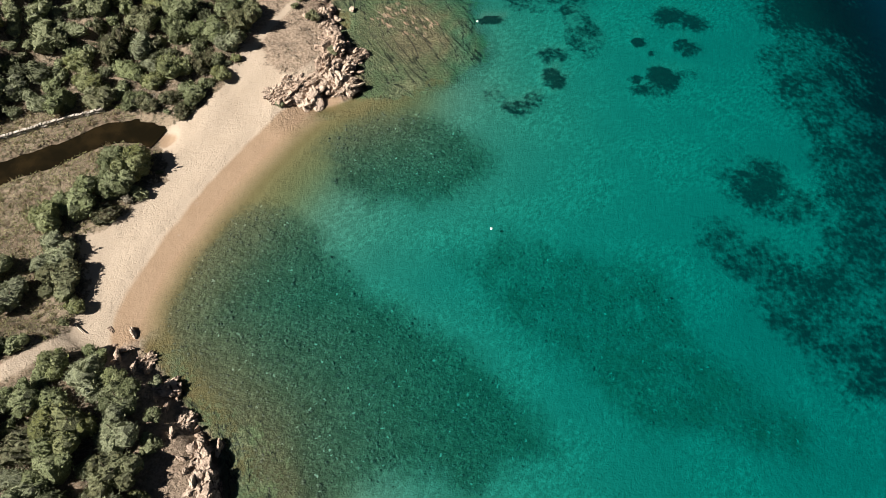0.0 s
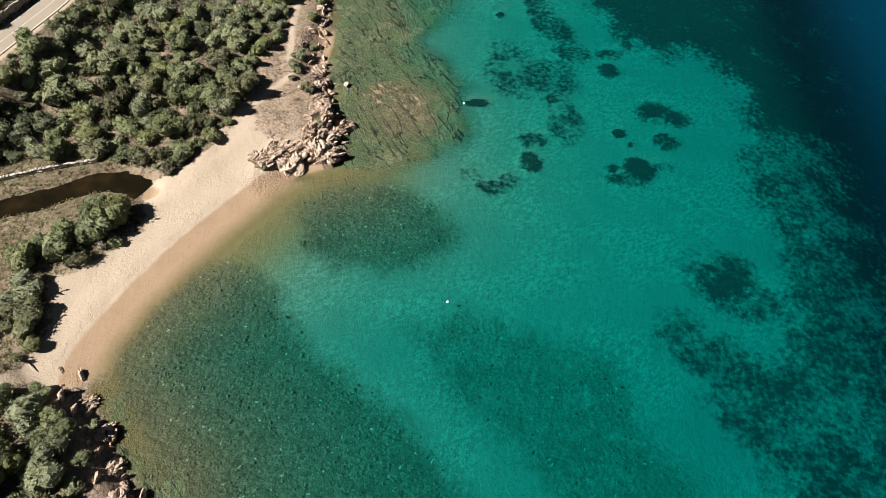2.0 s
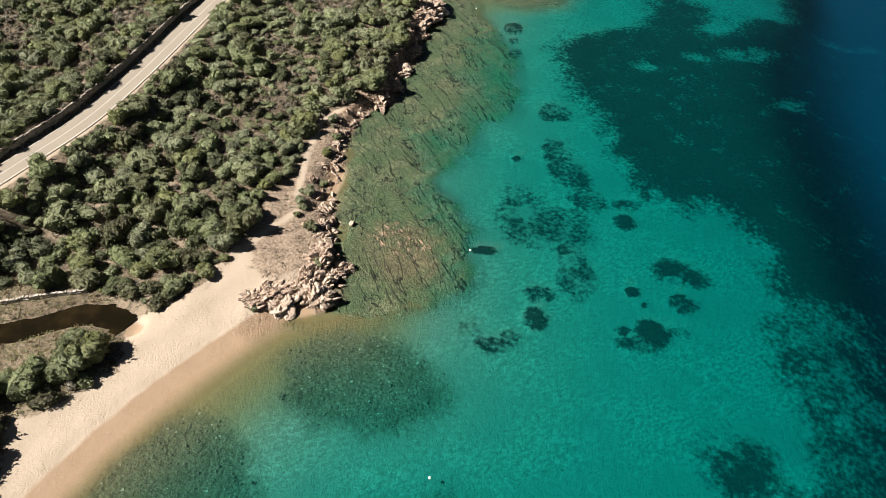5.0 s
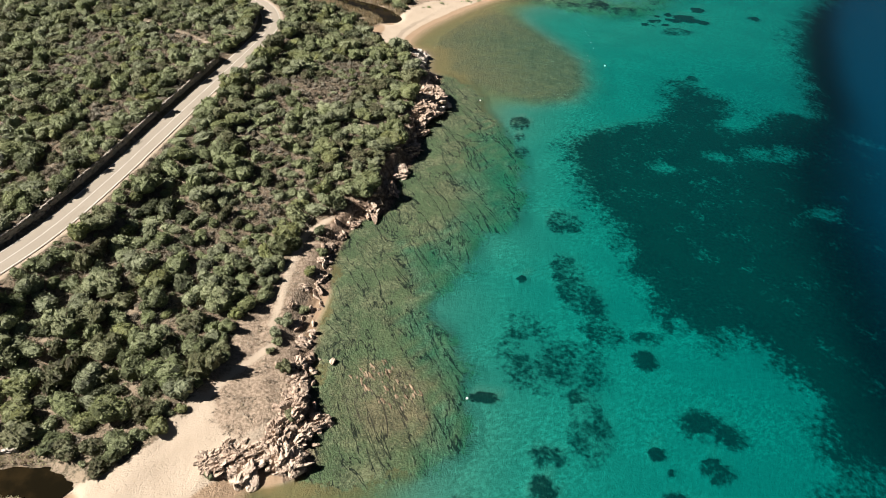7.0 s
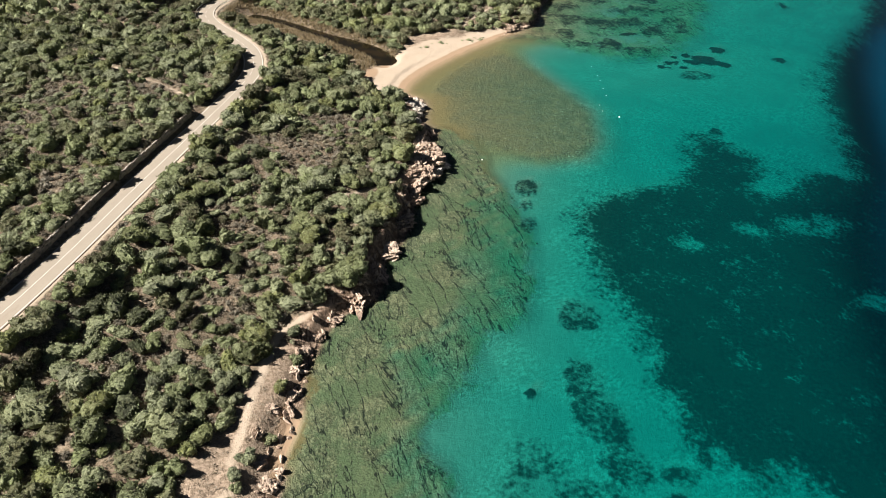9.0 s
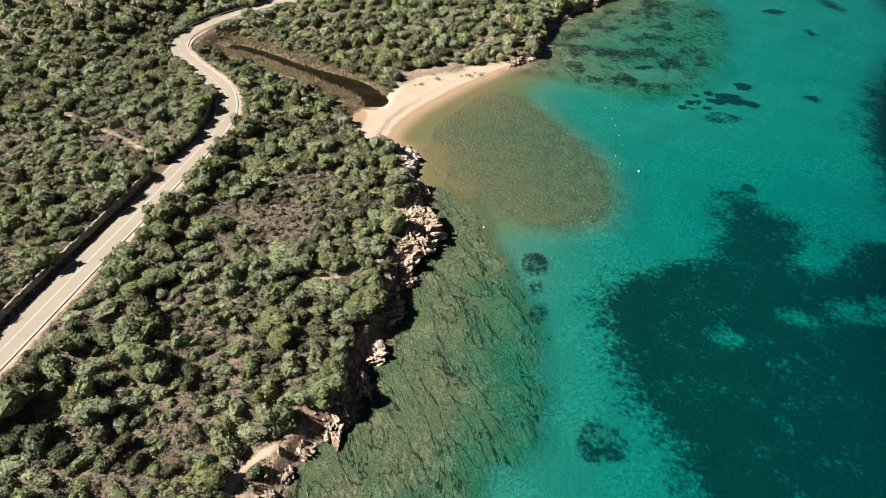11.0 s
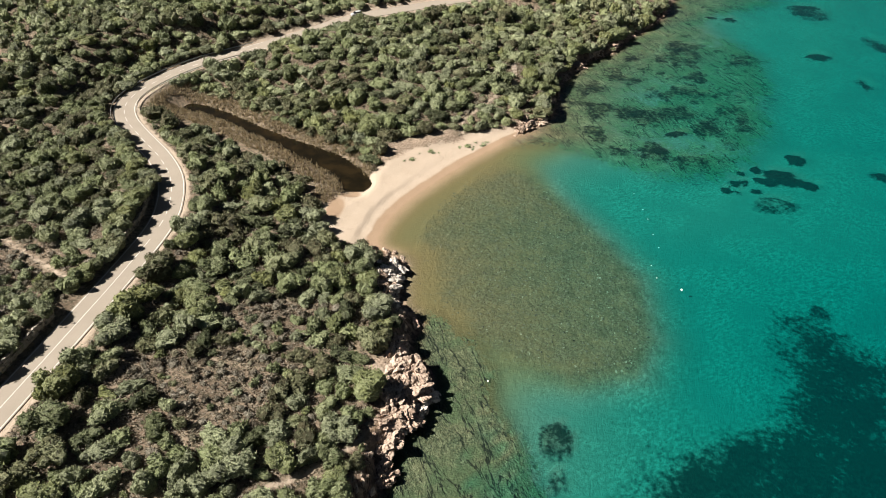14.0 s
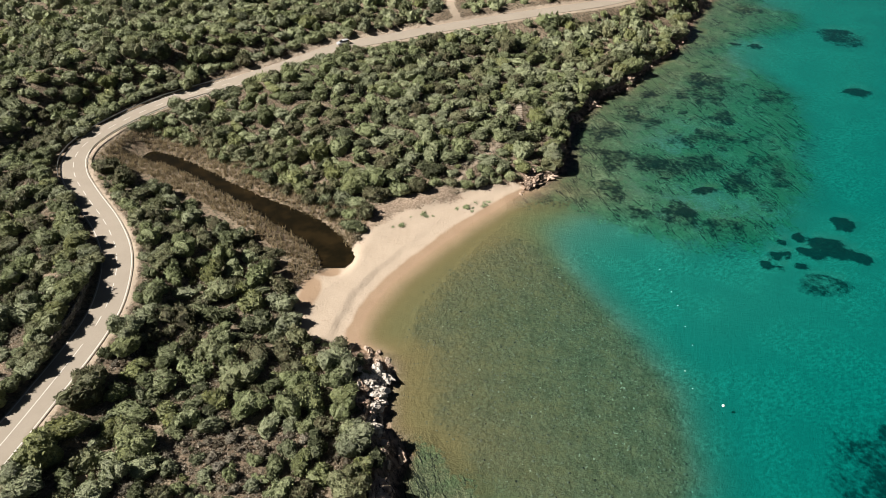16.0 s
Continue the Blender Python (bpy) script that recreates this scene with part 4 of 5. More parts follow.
heath_rows += [(x[i], y[i], f["z"][i] - .05, .35 + .4 * q, .2 + .25 * q, p) for i, q, p in zip(np.nonzero(keep)[0], rng.random(keep.sum()), rng.random(keep.sum()))]
tagged(new("heath", joined("heath", tufts, heath_rows, HEATH, rng)), "low brown heath and dry tufts between shrubs", "heath", kind="stuff")

x, y = spots(-110, -48, 36, 92, .85, 19)          # rough grass round the first creek
f = survey(x, y)
keep = (inside(x, y, GRASSY) > -1) & (f["creek"] > .4) & (f["sand"] < .4) & (f["lane"] < -.4) & (f["road"] > 5)
grass_rows = [(x[i], y[i], f["z"][i] - .05, .45 + .4 * q, .2 + .3 * q, p) for i, q, p in zip(np.nonzero(keep)[0], rng.random(keep.sum()), rng.random(keep.sum()))]
tagged(new("rough_grass", joined("rough_grass", tufts, grass_rows, GRASSLEAF, rng)), "rough olive grass and low herbs beside the creek", "grass", kind="stuff")


def trunk_mesh(name, height, radius, seed):
    """A tapered trunk that forks into three limbs."""
    r = random.Random(seed)
    bm = bmesh.new()

    def limb(a, b, ra, rb, n=7):
        rings = []
        for k in range(4):
            t = k / 3
            p = a.lerp(b, t) + Vector((r.uniform(-.05, .05), r.uniform(-.05, .05), 0)) * (1 if 0 < k < 3 else 0)
            rad = ra + (rb - ra) * t
            rings.append([bm.verts.new(p + Vector((math.cos(6.283 * i / n) * rad, math.sin(6.283 * i / n) * rad, 0))) for i in range(n)])
        for k in range(3):
            for i in range(n):
                bm.faces.new((rings[k][i], rings[k][(i + 1) % n], rings[k + 1][(i + 1) % n], rings[k + 1][i]))

    fork = Vector((r.uniform(-.1, .1), r.uniform(-.1, .1), height * .45))
    limb(Vector((0, 0, -.3)), fork, radius, radius * .7)
    for i in range(3):
        a = i * 2.1 + r.uniform(0, .6)
        limb(fork, Vector((math.cos(a) * height * .3, math.sin(a) * height * .3, height * .85)), radius * .6, radius * .2)
    me = bpy.data.meshes.new(name)
    bm.to_mesh(me)
    bm.free()
    me.materials.append(BARK)
    return me


tree_kinds = []
for i, (v, f) in enumerate(tall_crowns):
    base = new("tree")
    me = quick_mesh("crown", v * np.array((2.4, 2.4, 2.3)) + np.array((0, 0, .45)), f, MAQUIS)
    me.attributes.new("tint", "FLOAT", "POINT").data.foreach_set("value", np.full(len(v), (.2, .35, .5, .62, .3, .8, .42, .12, .7)[i], np.float32))
    me.update()
    part("trunk", trunk_mesh("trunk", 2.6, .16, i), base)
    part("crown", me, base)
    tagged(base, "low wind-shaped evergreen tree in the coastal scrub", "tree", "trees in the scrub")
    tree_kinds.append(base)
for i, (x, y, z, size, h, tone) in enumerate(tree_rows):
    kind = tree_kinds[i % len(tree_kinds)]
    k = size / 2.2
    m = pose(x, y, z, 0, 0, rng.uniform(0, 360)) @ Matrix.Diagonal((k, k, k * rng.uniform(.85, 1.25), 1))
    if i < len(tree_kinds):
        kind.matrix_basis = m
    else:
        made = copy_thing(kind, Matrix())
        made.matrix_basis = m


# ---- rocks ----
def rock_mesh(name, seed, material, level=3, squash=.7, cuts=9):
    """A jagged boulder: a ball cut by a few planes, split along its bedding, with worn, uneven faces."""
    r = np.random.default_rng(seed)
    v, f = (ICO1, ICO2, ICO3)[level - 1]
    d = v / np.linalg.norm(v, axis=1)[:, None]
    n = r.standard_normal((cuts, 3))
    n /= np.linalg.norm(n, axis=1)[:, None]
    h = r.uniform(.32, .9, cuts)
    dots = d @ n.T
    rad = np.where(dots > .12, h / np.maximum(dots, .12), 1.2).min(axis=1)
    bed = d @ (np.array((.8, .3, .5)) + .2 * r.standard_normal(3))
    groove = np.abs(((bed * 3.1 + r.random()) % 1) - .5) * 2
    v = d * (np.minimum(rad, 1.2) * (.80 + .24 * ramp(groove, .08, .3)))[:, None] * (1 + .035 * r.standard_normal((len(d), 1)))
    v = v * np.array((1.25, r.uniform(.5, .85), squash))
    return quick_mesh(name, v, f, material)


rocks = [rock_mesh("shore_rock", i, GRANITE, 3, .8) for i in range(12)]
reef_rocks = [rock_mesh("reef_rock", 40 + i, REEFROCK, 3, .5) for i in range(6)]


def outcrop_mesh(seed, material):
    """A rugged mass of bedrock, broken along its bedding into angular blocks of uneven height."""
    r = np.random.default_rng(seed)
    d = ICO5[0] / np.linalg.norm(ICO5[0], axis=1)[:, None]
    bend = d + .10 * np.stack([fbm(d[:, i] * 5 + 3 * i, d[:, (i + 1) % 3] * 5 + seed, 1, seed + i, 3) - .5 for i in range(3)], 1)
    seeds = r.standard_normal((80, 3))
    seeds /= np.linalg.norm(seeds, axis=1)[:, None]
    far = np.linalg.norm((bend[:, None] - seeds[None]) * np.array((2.0, .8, 1.3)), axis=2)
    near = np.argsort(far, axis=1)[:, :2]
    gap = np.take_along_axis(far, near, 1)
    tilt = r.normal(0, .55, (80, 3))
    rad = r.uniform(.62, 1.06, 80)[near[:, 0]] + ((bend - seeds[near[:, 0]]) * tilt[near[:, 0]]).sum(axis=1)
    rad = rad - .11 * (1 - ramp(gap[:, 1] - gap[:, 0], .0, .09)) + .022 * r.standard_normal(len(d))
    return quick_mesh("rock_outcrop", d * rad[:, None] * np.array((1.05, 1.2, .62)), ICO5[1], material)


ICO5 = ico(5)
outcrops = [outcrop_mesh(100 + i, GRANITE) for i in range(6)]
pale_outcrops = [outcrop_mesh(130 + i, PALESTONE) for i in range(3)]


def set_rock(meshes, name, x, y, z, size, turn, tilt, label, group, category="rock"):
    ob = new(name, meshes[rng.integers(len(meshes))])
    ob.matrix_basis = pose(x, y, z, tilt, rng.uniform(-15, 15), turn) @ Matrix.Diagonal((size, size, size, 1))
    return tagged(ob, label, category, group)


rock_places = []
for s in np.arange(0, along(coast)[-1], 1.05):
    p = at_length(coast, s)
    if 43 < p[1] < 108 or 258 < p[1] < 314 or p[1] > 470:
        continue
    t = at_length(coast, s + .5) - p
    nrm = np.array((-t[1], t[0])) / (np.linalg.norm(t) + 1e-9)
    off = rng.uniform(-.6, 4.2)
    rock_places.append((p[0] + nrm[0] * off, p[1] + nrm[1] * off, .4 + .75 * rng.random() ** 1.8))
for i in range(12):                       # the rugged little headland beside the first beach
    a = rng.uniform(0, 1)
    rock_places.append((np.interp(a, [0, .4, 1], [-26, -18.5, -23]) + rng.normal(0, 2.2), np.interp(a, [0, .4, 1], [89, 98, 117]) + rng.normal(0, 1.6), rng.uniform(.4, .9)))
for i in range(7):
    rock_places.append((rng.normal(-20, 2), rng.normal(217, 4), rng.uniform(.5, 1.2)))
for i in range(12):
    rock_places.append((rng.normal(-32, 1.6), rng.normal(246, 5), rng.uniform(.6, 1.5)))
P = np.array(rock_places)
PZ = survey(P[:, 0], P[:, 1])["z"]
order = np.argsort(-P[:, 2])
rubble_v, rubble_f = [], []
for rank, i in enumerate(order):
    (x, y, q), z = P[i], PZ[i]
    turn = 118 + rng.normal(0, 28)
    if rank < 290:
        set_rock(rocks, "shore_rock", x, y, max(z, -.3) + q * .1, q, turn, rng.uniform(-25, 25), "jagged pale pink granite boulder on the shore", "shore rocks")
    else:
        v = ICO2[0] * q * (1 + .16 * rng.standard_normal((len(ICO2[0]), 1))) * np.array((1, .75, .6))
        rubble_f.append(ICO2[1] + len(rubble_v) * len(v))
        rubble_v.append(v + np.array((x, y, max(z, -.3))))
tagged(new("shore_rubble", quick_mesh("shore_rubble", np.vstack(rubble_v), np.vstack(rubble_f), GRANITE)), "broken granite rubble along the waterline", "rubble", kind="stuff")
for i in range(64):
    row = i % 4
    t = rng.random()
    x, y = -14 + 1.2 * row + 9.0 * t + rng.normal(0, .5), 112.2 + 1.5 * row - 6.5 * t + rng.normal(0, .5)
    ob = set_rock(reef_rocks, "reef_rock", x, y, -.10, 1.0, -50 + rng.normal(0, 10), rng.uniform(-12, 12), "brown blade of reef rock awash at the surface", "reef rocks")
    q = rng.uniform(.4, .85)
    ob.scale = (q * 1.25, q * .62, q * .7)

# ledges of tilted strata that run through the reef
vs, fs, base = [], [], 0
r = np.random.default_rng(12)
x, y = r.uniform(-30, 14, 900), r.uniform(20, 238, 900)
deep_in = np.maximum(inside(x, y, REEF), inside(x, y, REEF_SOUTH))
f = survey(x, y)
lines = []
for i in np.nonzero((deep_in > .8) & (f["d"] < -1.2))[0][:130]:
    a = math.radians(np.interp(y[i], [20, 100, 120, 180, 235], [-58, -50, -56, -70, -68]) + r.normal(0, 9))
    way, out = np.array((math.cos(a), math.sin(a))), np.array((-math.sin(a), math.cos(a)))
    s = np.linspace(-.5, .5, 11) * r.uniform(1.0, 4.0)
    bend = .3 * np.cumsum(r.normal(0, .35, 11))
    lines.append((out, x[i] + way[0] * s + out[0] * bend, y[i] + way[1] * s + out[1] * bend))
heights = height_at([(a, c) for _, px, py in lines for a, c in zip(px, py)]).reshape(-1, 11)
for (out, px, py), pz in zip(lines, heights):
    w = r.uniform(.06, .16) * np.sin(np.linspace(.15, 3.0, 11)) * (1 + .4 * r.normal(0, 1, 11))
    h = r.uniform(.06, .2) * np.sin(np.linspace(.2, 2.95, 11)) * (1 + .4 * r.normal(0, 1, 11))
    for k in range(11):
        top = min(pz[k] + abs(h[k]), .06)
        vs += [(px[k] - out[0] * w[k], py[k] - out[1] * w[k], pz[k] - .1), (px[k] + out[0] * w[k] * .6, py[k] + out[1] * w[k] * .6, top), (px[k] + out[0] * w[k], py[k] + out[1] * w[k], pz[k] - .1)]
        if k:
            for j in range(2):
                q = base + 3 * (k - 1) + j
                fs.append((q, q + 3, q + 4, q + 1))
    base += 33
tagged(new("reef_ledges", quick_mesh("reef_ledges", np.array(vs), np.array(fs), LEDGE)), "tilted brown rock ledges running through the reef", "reef", kind="stuff")

# cobbles on the sea bed
cob_v, cob_f = ICO1
vs, fs = [], []
for poly, n in ((STONES_A, 1900), (STONES_B, 500), (STONES_C, 300), (STONES_D, 1500), (REEF, 500)):
    q = np.array(poly)
    x, y = rng.uniform(q[:, 0].min(), q[:, 0].max(), n * 2), rng.uniform(q[:, 1].min(), q[:, 1].max(), n * 2)
    f = survey(x, y)
    for i in np.nonzero((inside(x, y, poly) > -1.5 + 3 * rng.random(len(x))) & (f["d"] < -1.5))[0][:n]:
        k = .10 + .24 * rng.random() ** 3
        v = cob_v * k * (1 + .15 * rng.standard_normal((len(cob_v), 1))) * np.array((1, .8, .6))
        fs.append(cob_f + len(vs) * len(cob_v))
        vs.append(v + np.array((x[i], y[i], min(f["z"][i] + k * .2, -.05 - k * .6))))
tagged(new("cobbles", quick_mesh("cobbles", np.vstack(vs), np.vstack(fs), COBBLE)), "loose cobbles scattered over the shallow sea bed", "stones", kind="stuff")

# bedrock standing out of the headland and the low cliffs
BEDROCK = [(-31.6, 90.2, 1.7), (-29.2, 89.8, 2.4), (-27.2, 92.2, 2.7), (-25.2, 89.6, 2.8), (-24.6, 93, 2.4), (-29.4, 93, 1.7), (-20.6, 93.6, 2.9), (-18.2, 92.2, 2.3), (-22.6, 97, 2.9), (-19.2, 97.8, 2.6), (-16.8, 100.9, 2.1), (-21.3, 101.6, 2.6), (-22.3, 105, 2.2), (-23.4, 108.6, 2.0), (-24.6, 112.2, 1.8), (-25.3, 117.5, 1.5), (-26, 118, 1.2), (-28.3, 121.5, 1.2), (-30.8, 126, 1.2), (-30.5, 131.5, 1.2), (-28.3, 135.5, 1.2),
                (-30, 141, 1.2), (-29.8, 146, 1.3), (-28.6, 150, 1.1), (-27, 155.5, 1.4), (-24, 160, 2.0), (-22, 170, 2.4), (-21.5, 178, 2.4), (-21, 190, 2.6), (-21, 200, 2.5), (-21.8, 205, 2.6), (-22.6, 209.4, 2.7), (-20.4, 211, 3.2), (-22.6, 214, 2.8), (-20, 216.4, 3.3), (-23.4, 219.4, 2.7), (-20.8, 220.6, 3.0), (-24.6, 223.6, 2.4), (-25, 227, 2.0),
                (-39.5, 33.5, 1.5), (-36.4, 28.5, 1.5), (-33.4, 23.5, 2.0), (-32.2, 19.5, 2.1), (-43.5, 38, 1.0), (-10, 320, 2.2), (-6, 325, 2.2), (-4, 338, 2.0), (-2.8, 348, 2.2), (-.5, 358, 2.0), (4, 368.5, 2.2), (9, 378, 2.2), (15, 386, 2.2), (20.5, 399, 2.5), (28, 412, 2.5), (35.5, 430, 2.6)]
for (x, y, q), z in zip(BEDROCK, height_at(BEDROCK)):
    set_rock(outcrops, "rock_outcrop", x, y, max(z * .78, .1), q, rng.normal(-32, 32) + rng.choice([0, 180]), rng.uniform(-8, 8), "jagged pinkish granite outcrop at the water's edge", "rock outcrops")



PALE_BEDROCK = [(-18.6, 213.6, 2.3), (-17.8, 217, 2.2), (-19.6, 210.4, 1.9), (-31.4, 249.4, 2.3), (-32.6, 247, 2.0), (-30.6, 245.4, 2.2), (-30.6, 241.4, 2.0), (-29.6, 237.6, 1.9)]
for (x, y, q), z in zip(PALE_BEDROCK, height_at(PALE_BEDROCK)):
    set_rock(pale_outcrops, "rock_outcrop", x, y, max(z * .8, .3), q, rng.normal(-32, 25), rng.uniform(-8, 8), "pale weathered rock face above the water", "rock outcrops")


# ---- reeds and dry grass ----
def reed_tuft(r, blades):
    vs, fs = [], []
    for i in range(blades):
        a, q = r.uniform(0, 6.28), r.uniform(0, .8)
        foot = np.array((q * math.cos(a), q * math.sin(a), 0))
        b = r.uniform(0, 6.28)
        side = np.array((math.cos(b), math.sin(b), 0)) * .10
        tip = foot + np.array((r.normal(0, .25), r.normal(0, .25), r.uniform(.6, 1.1)))
        vs.append(np.array([foot - side, foot + side, tip])), fs.append(np.array([[0, 1, 2]]) + 3 * i)
    return np.vstack(vs), np.vstack(fs)


reed_shapes = [reed_tuft(rng, 14) for _ in range(6)]
x, y = spots(-125, -38, 262, 330, .95, 31)
f = survey(x, y)
north = line_distance(x, y, creek_b)[1] < 0
reach = np.where(line_distance(x, y, creek_b)[1] > 0, 9.0, 6.5)
keep = (f["creek"] > -.35) & (f["creek"] < reach) & (f["sand"] < .45) & (f["d"] > 8) & (f["road"] > 6) & (x < -46)
reed_rows = [(x[i], y[i], max(f["z"][i], .2) - .05, .7 + .3 * q, .7 + .8 * q, p) for i, q, p in zip(np.nonzero(keep)[0], rng.random(keep.sum()), rng.random(keep.sum()))]
x, y = spots(-110, -50, 30, 90, 1.2, 33)
f = survey(x, y)
keep = ((inside(x, y, GRASSY) > -2) | ((f["creek"] < 5) & (y < 95))) & (f["creek"] > .3) & (f["sand"] < .4) & (f["path"] < .3) & (f["road"] > 5) & (np.random.default_rng(35).random(len(x)) < .3)
reed_rows += [(x[i], y[i], f["z"][i] - .05, .6 + .3 * q, .45 + .5 * q, .2 + .8 * p) for i, q, p in zip(np.nonzero(keep)[0], rng.random(keep.sum()), rng.random(keep.sum()))]
tagged(new("reeds", joined("reeds", reed_shapes, reed_rows, REED, rng)), "dry tan reeds and grass along the creek", "reeds", kind="stuff")


# ---- dry-stone walls ----
def block_mesh(seed):
    """A rough building stone, a metre long, with knocked-off corners."""
    r = random.Random(seed)
    bm = bmesh.new()
    bmesh.ops.create_cube(bm, size=1)
    bmesh.ops.bevel(bm, geom=bm.edges[:], offset=.13, segments=1, affect="EDGES")
    for v in bm.verts:
        v.co += Vector((r.uniform(-.07, .07), r.uniform(-.07, .07), r.uniform(-.07, .07)))
    me = bpy.data.meshes.new("stone")
    bm.to_mesh(me)
    bm.free()
    return me


def dry_wall(name, label, line, side, height, rows, material, limit=300):
    """Courses of rough stones along a line; the top ones are stones of their own, the rest of the core is joined."""
    blocks = [block_mesh(60 + i) for i in range(6)]
    for me in blocks:
        me.materials.append(material)
    base = new(name)
    tagged(base, label, "wall", kind="structure")
    run = along(line)[-1]
    step = height / rows
    core_v, core_f, count, made = [], [], 0, 0
    cube_v = np.array([(a, b, c) for a in (-.5, .5) for b in (-.5, .5) for c in (-.5, .5)])
    cube_f = np.array([(0, 1, 3, 2), (4, 6, 7, 5), (0, 4, 5, 1), (2, 3, 7, 6), (0, 2, 6, 4), (1, 5, 7, 3)])
    for k in reversed(range(rows)):
        s = rng.uniform(0, .3)
        while s < run:
            size = rng.uniform(.38, .75)
            p, q = at_length(line, s), at_length(line, min(s + .5, run))
            t = (q - p)[:2] / (np.linalg.norm((q - p)[:2]) + 1e-9)
            turn = math.degrees(math.atan2(t[1], t[0])) + rng.normal(0, 6)
            off = side + rng.normal(0, .05) + (.10 * k / rows)
            c = (p[0] - t[1] * off, p[1] + t[0] * off, p[2] + (k + .5) * step + (rng.uniform(-.05, .12) if k == rows - 1 else 0))
            m = pose(*c, rng.normal(0, 4), rng.normal(0, 4), turn) @ Matrix.Diagonal((size, .5, step * 1.12, 1))
            if k == rows - 1 and made < limit:
                ob = new("stone", blocks[made % 6])
                ob.parent, ob.matrix_basis = base, m
                made += 1
            else:
                v = cube_v * (1 + .12 * rng.standard_normal((8, 1)))
                core_v.append(np.array([m @ Vector(w) for w in v])), core_f.append(cube_f + 8 * count)
                count += 1
            s += size * .98
    if count:
        core = part("wall_core", quick_mesh("wall_core", np.vstack(core_v), np.vstack(core_f), material), base)
        tagged(core, kind="stuff")
    return base


def stretch_of(line, y0, y1):
    sel = line[(line[:, 1] >= y0) & (line[:, 1] <= y1) & (line[:, 0] > -118)]
    return sel


wall_run = stretch_of(road_line, 92, 216)
dry_wall("retaining_wall", "dry-stone retaining wall beside the road", wall_run, 4.85, 1.75, 5, WALLSTONE)
wall_run = stretch_of(road_line, 229, 268)
dry_wall("retaining_wall", "dry-stone retaining wall beside the bend", wall_run, 4.85, 1.5, 4, WALLSTONE, 120)
low = smooth_line([(-98, 73.5), (-87, 76), (-79, 79), (-70, 83), (-62, 86)], 1.5)
low = np.column_stack([low, survey(low[:, 0], low[:, 1])["z"] - .05])
dry_wall("field_wall", "low pale dry-stone wall beside the creek", low, 0, .75, 2, PALESTONE, 120)

# ---- guard rails at the culvert ----
STEEL = plain_material("galvanised_steel", (.55, .55, .53), .45, .3, .15, .8)


def guard_rail(line, off):
    base = new("guard_rail")
    tagged(base, "galvanised steel guard rail beside the road", "guard rail", "guard rails")
    p = np.array(line)
    t = np.gradient(p[:, :2], axis=0)
    t /= np.linalg.norm(t, axis=1)[:, None]
    n = np.stack([-t[:, 1], t[:, 0]], 1)
    vs, fs = [], []
    profile = [(0, .45), (.05, .52), (0, .60), (.05, .68), (0, .76), (-.04, .76), (-.04, .45)]
    k = len(profile)
    for i in range(len(p)):
        for a, h in profile:
            vs.append((*(p[i, :2] + n[i] * (off + a * (-1 if off > 0 else 1))), p[i, 2] + h))
    for i in range(len(p) - 1):
        for j in range(k):
            fs.append((i * k + j, i * k + (j + 1) % k, (i + 1) * k + (j + 1) % k, (i + 1) * k + j))
    part("beam", quick_mesh("beam", np.array(vs), np.array(fs), STEEL), base)
    post_v = np.array([(a, b, c) for a in (-.05, .05) for b in (-.04, .04) for c in (-.3, .78)])
    post_f = np.array([(0, 1, 3, 2), (4, 6, 7, 5), (0, 4, 5, 1), (2, 3, 7, 6), (0, 2, 6, 4), (1, 5, 7, 3)])
    post = quick_mesh("post", post_v, post_f, STEEL)
    for i in range(0, len(p), 2):
        ob = part("post", post, base)
        ob.location = (*(p[i, :2] + n[i] * (off + .12 * (1 if off > 0 else -1))), p[i, 2])
    return base


bend = np.array([q for q in at_length(road_line, np.arange(0, road_run[-1], 2.0)) if q[0] < -104 and 283 < q[1] < 350])
guard_rail(bend[bend[:, 1] > 294], 3.55)
guard_rail(bend[bend[:, 1] > 297], -3.55)

# ---- the car on the road ----
CARPAINT = plain_material("silver_paint", (.52, .53, .54), .3, .5, .05, .4, spec=.5)
GLASSY = plain_material("dark_glass", (.015, .017, .02), .06, .5, .1, spec=.6)
RUBBER = plain_material("tyre_rubber", (.02, .02, .02), .85, .1, .2)
LAMP = plain_material("lamp_glass", (.62, .6, .55), .15, .1, .05, spec=.6)
TAIL = plain_material("tail_glass", (.35, .02, .015), .2, .1, .05, spec=.6)


def loft(name, sections, material):
    """A body lofted through rings of x and (half width, low, high), rounded at the shoulders."""
    vs, fs = [], []
    for x, w, lo, hi in sections:
        for yy, zz in ((-w * .88, lo), (-w, lo + (hi - lo) * .25), (-w, lo + (hi - lo) * .75), (-w * .86, hi), (w * .86, hi), (w, lo + (hi - lo) * .75), (w, lo + (hi - lo) * .25), (w * .88, lo)):
            vs.append((x, yy, zz))
    k, n = 8, len(sections)
    bm = bmesh.new()
    bv = [bm.verts.new(v) for v in vs]
    for i in range(n - 1):
        for j in range(k):
            bm.faces.new((bv[i * k + j], bv[i * k + (j + 1) % k], bv[(i + 1) * k + (j + 1) % k], bv[(i + 1) * k + j]))
    bm.faces.new(bv[:k]), bm.faces.new(bv[-k:][::-1])
    bmesh.ops.recalc_face_normals(bm, faces=bm.faces[:])
    me = bpy.data.meshes.new(name)
    bm.to_mesh(me)
    bm.free()
    me.materials.append(material)
    return me


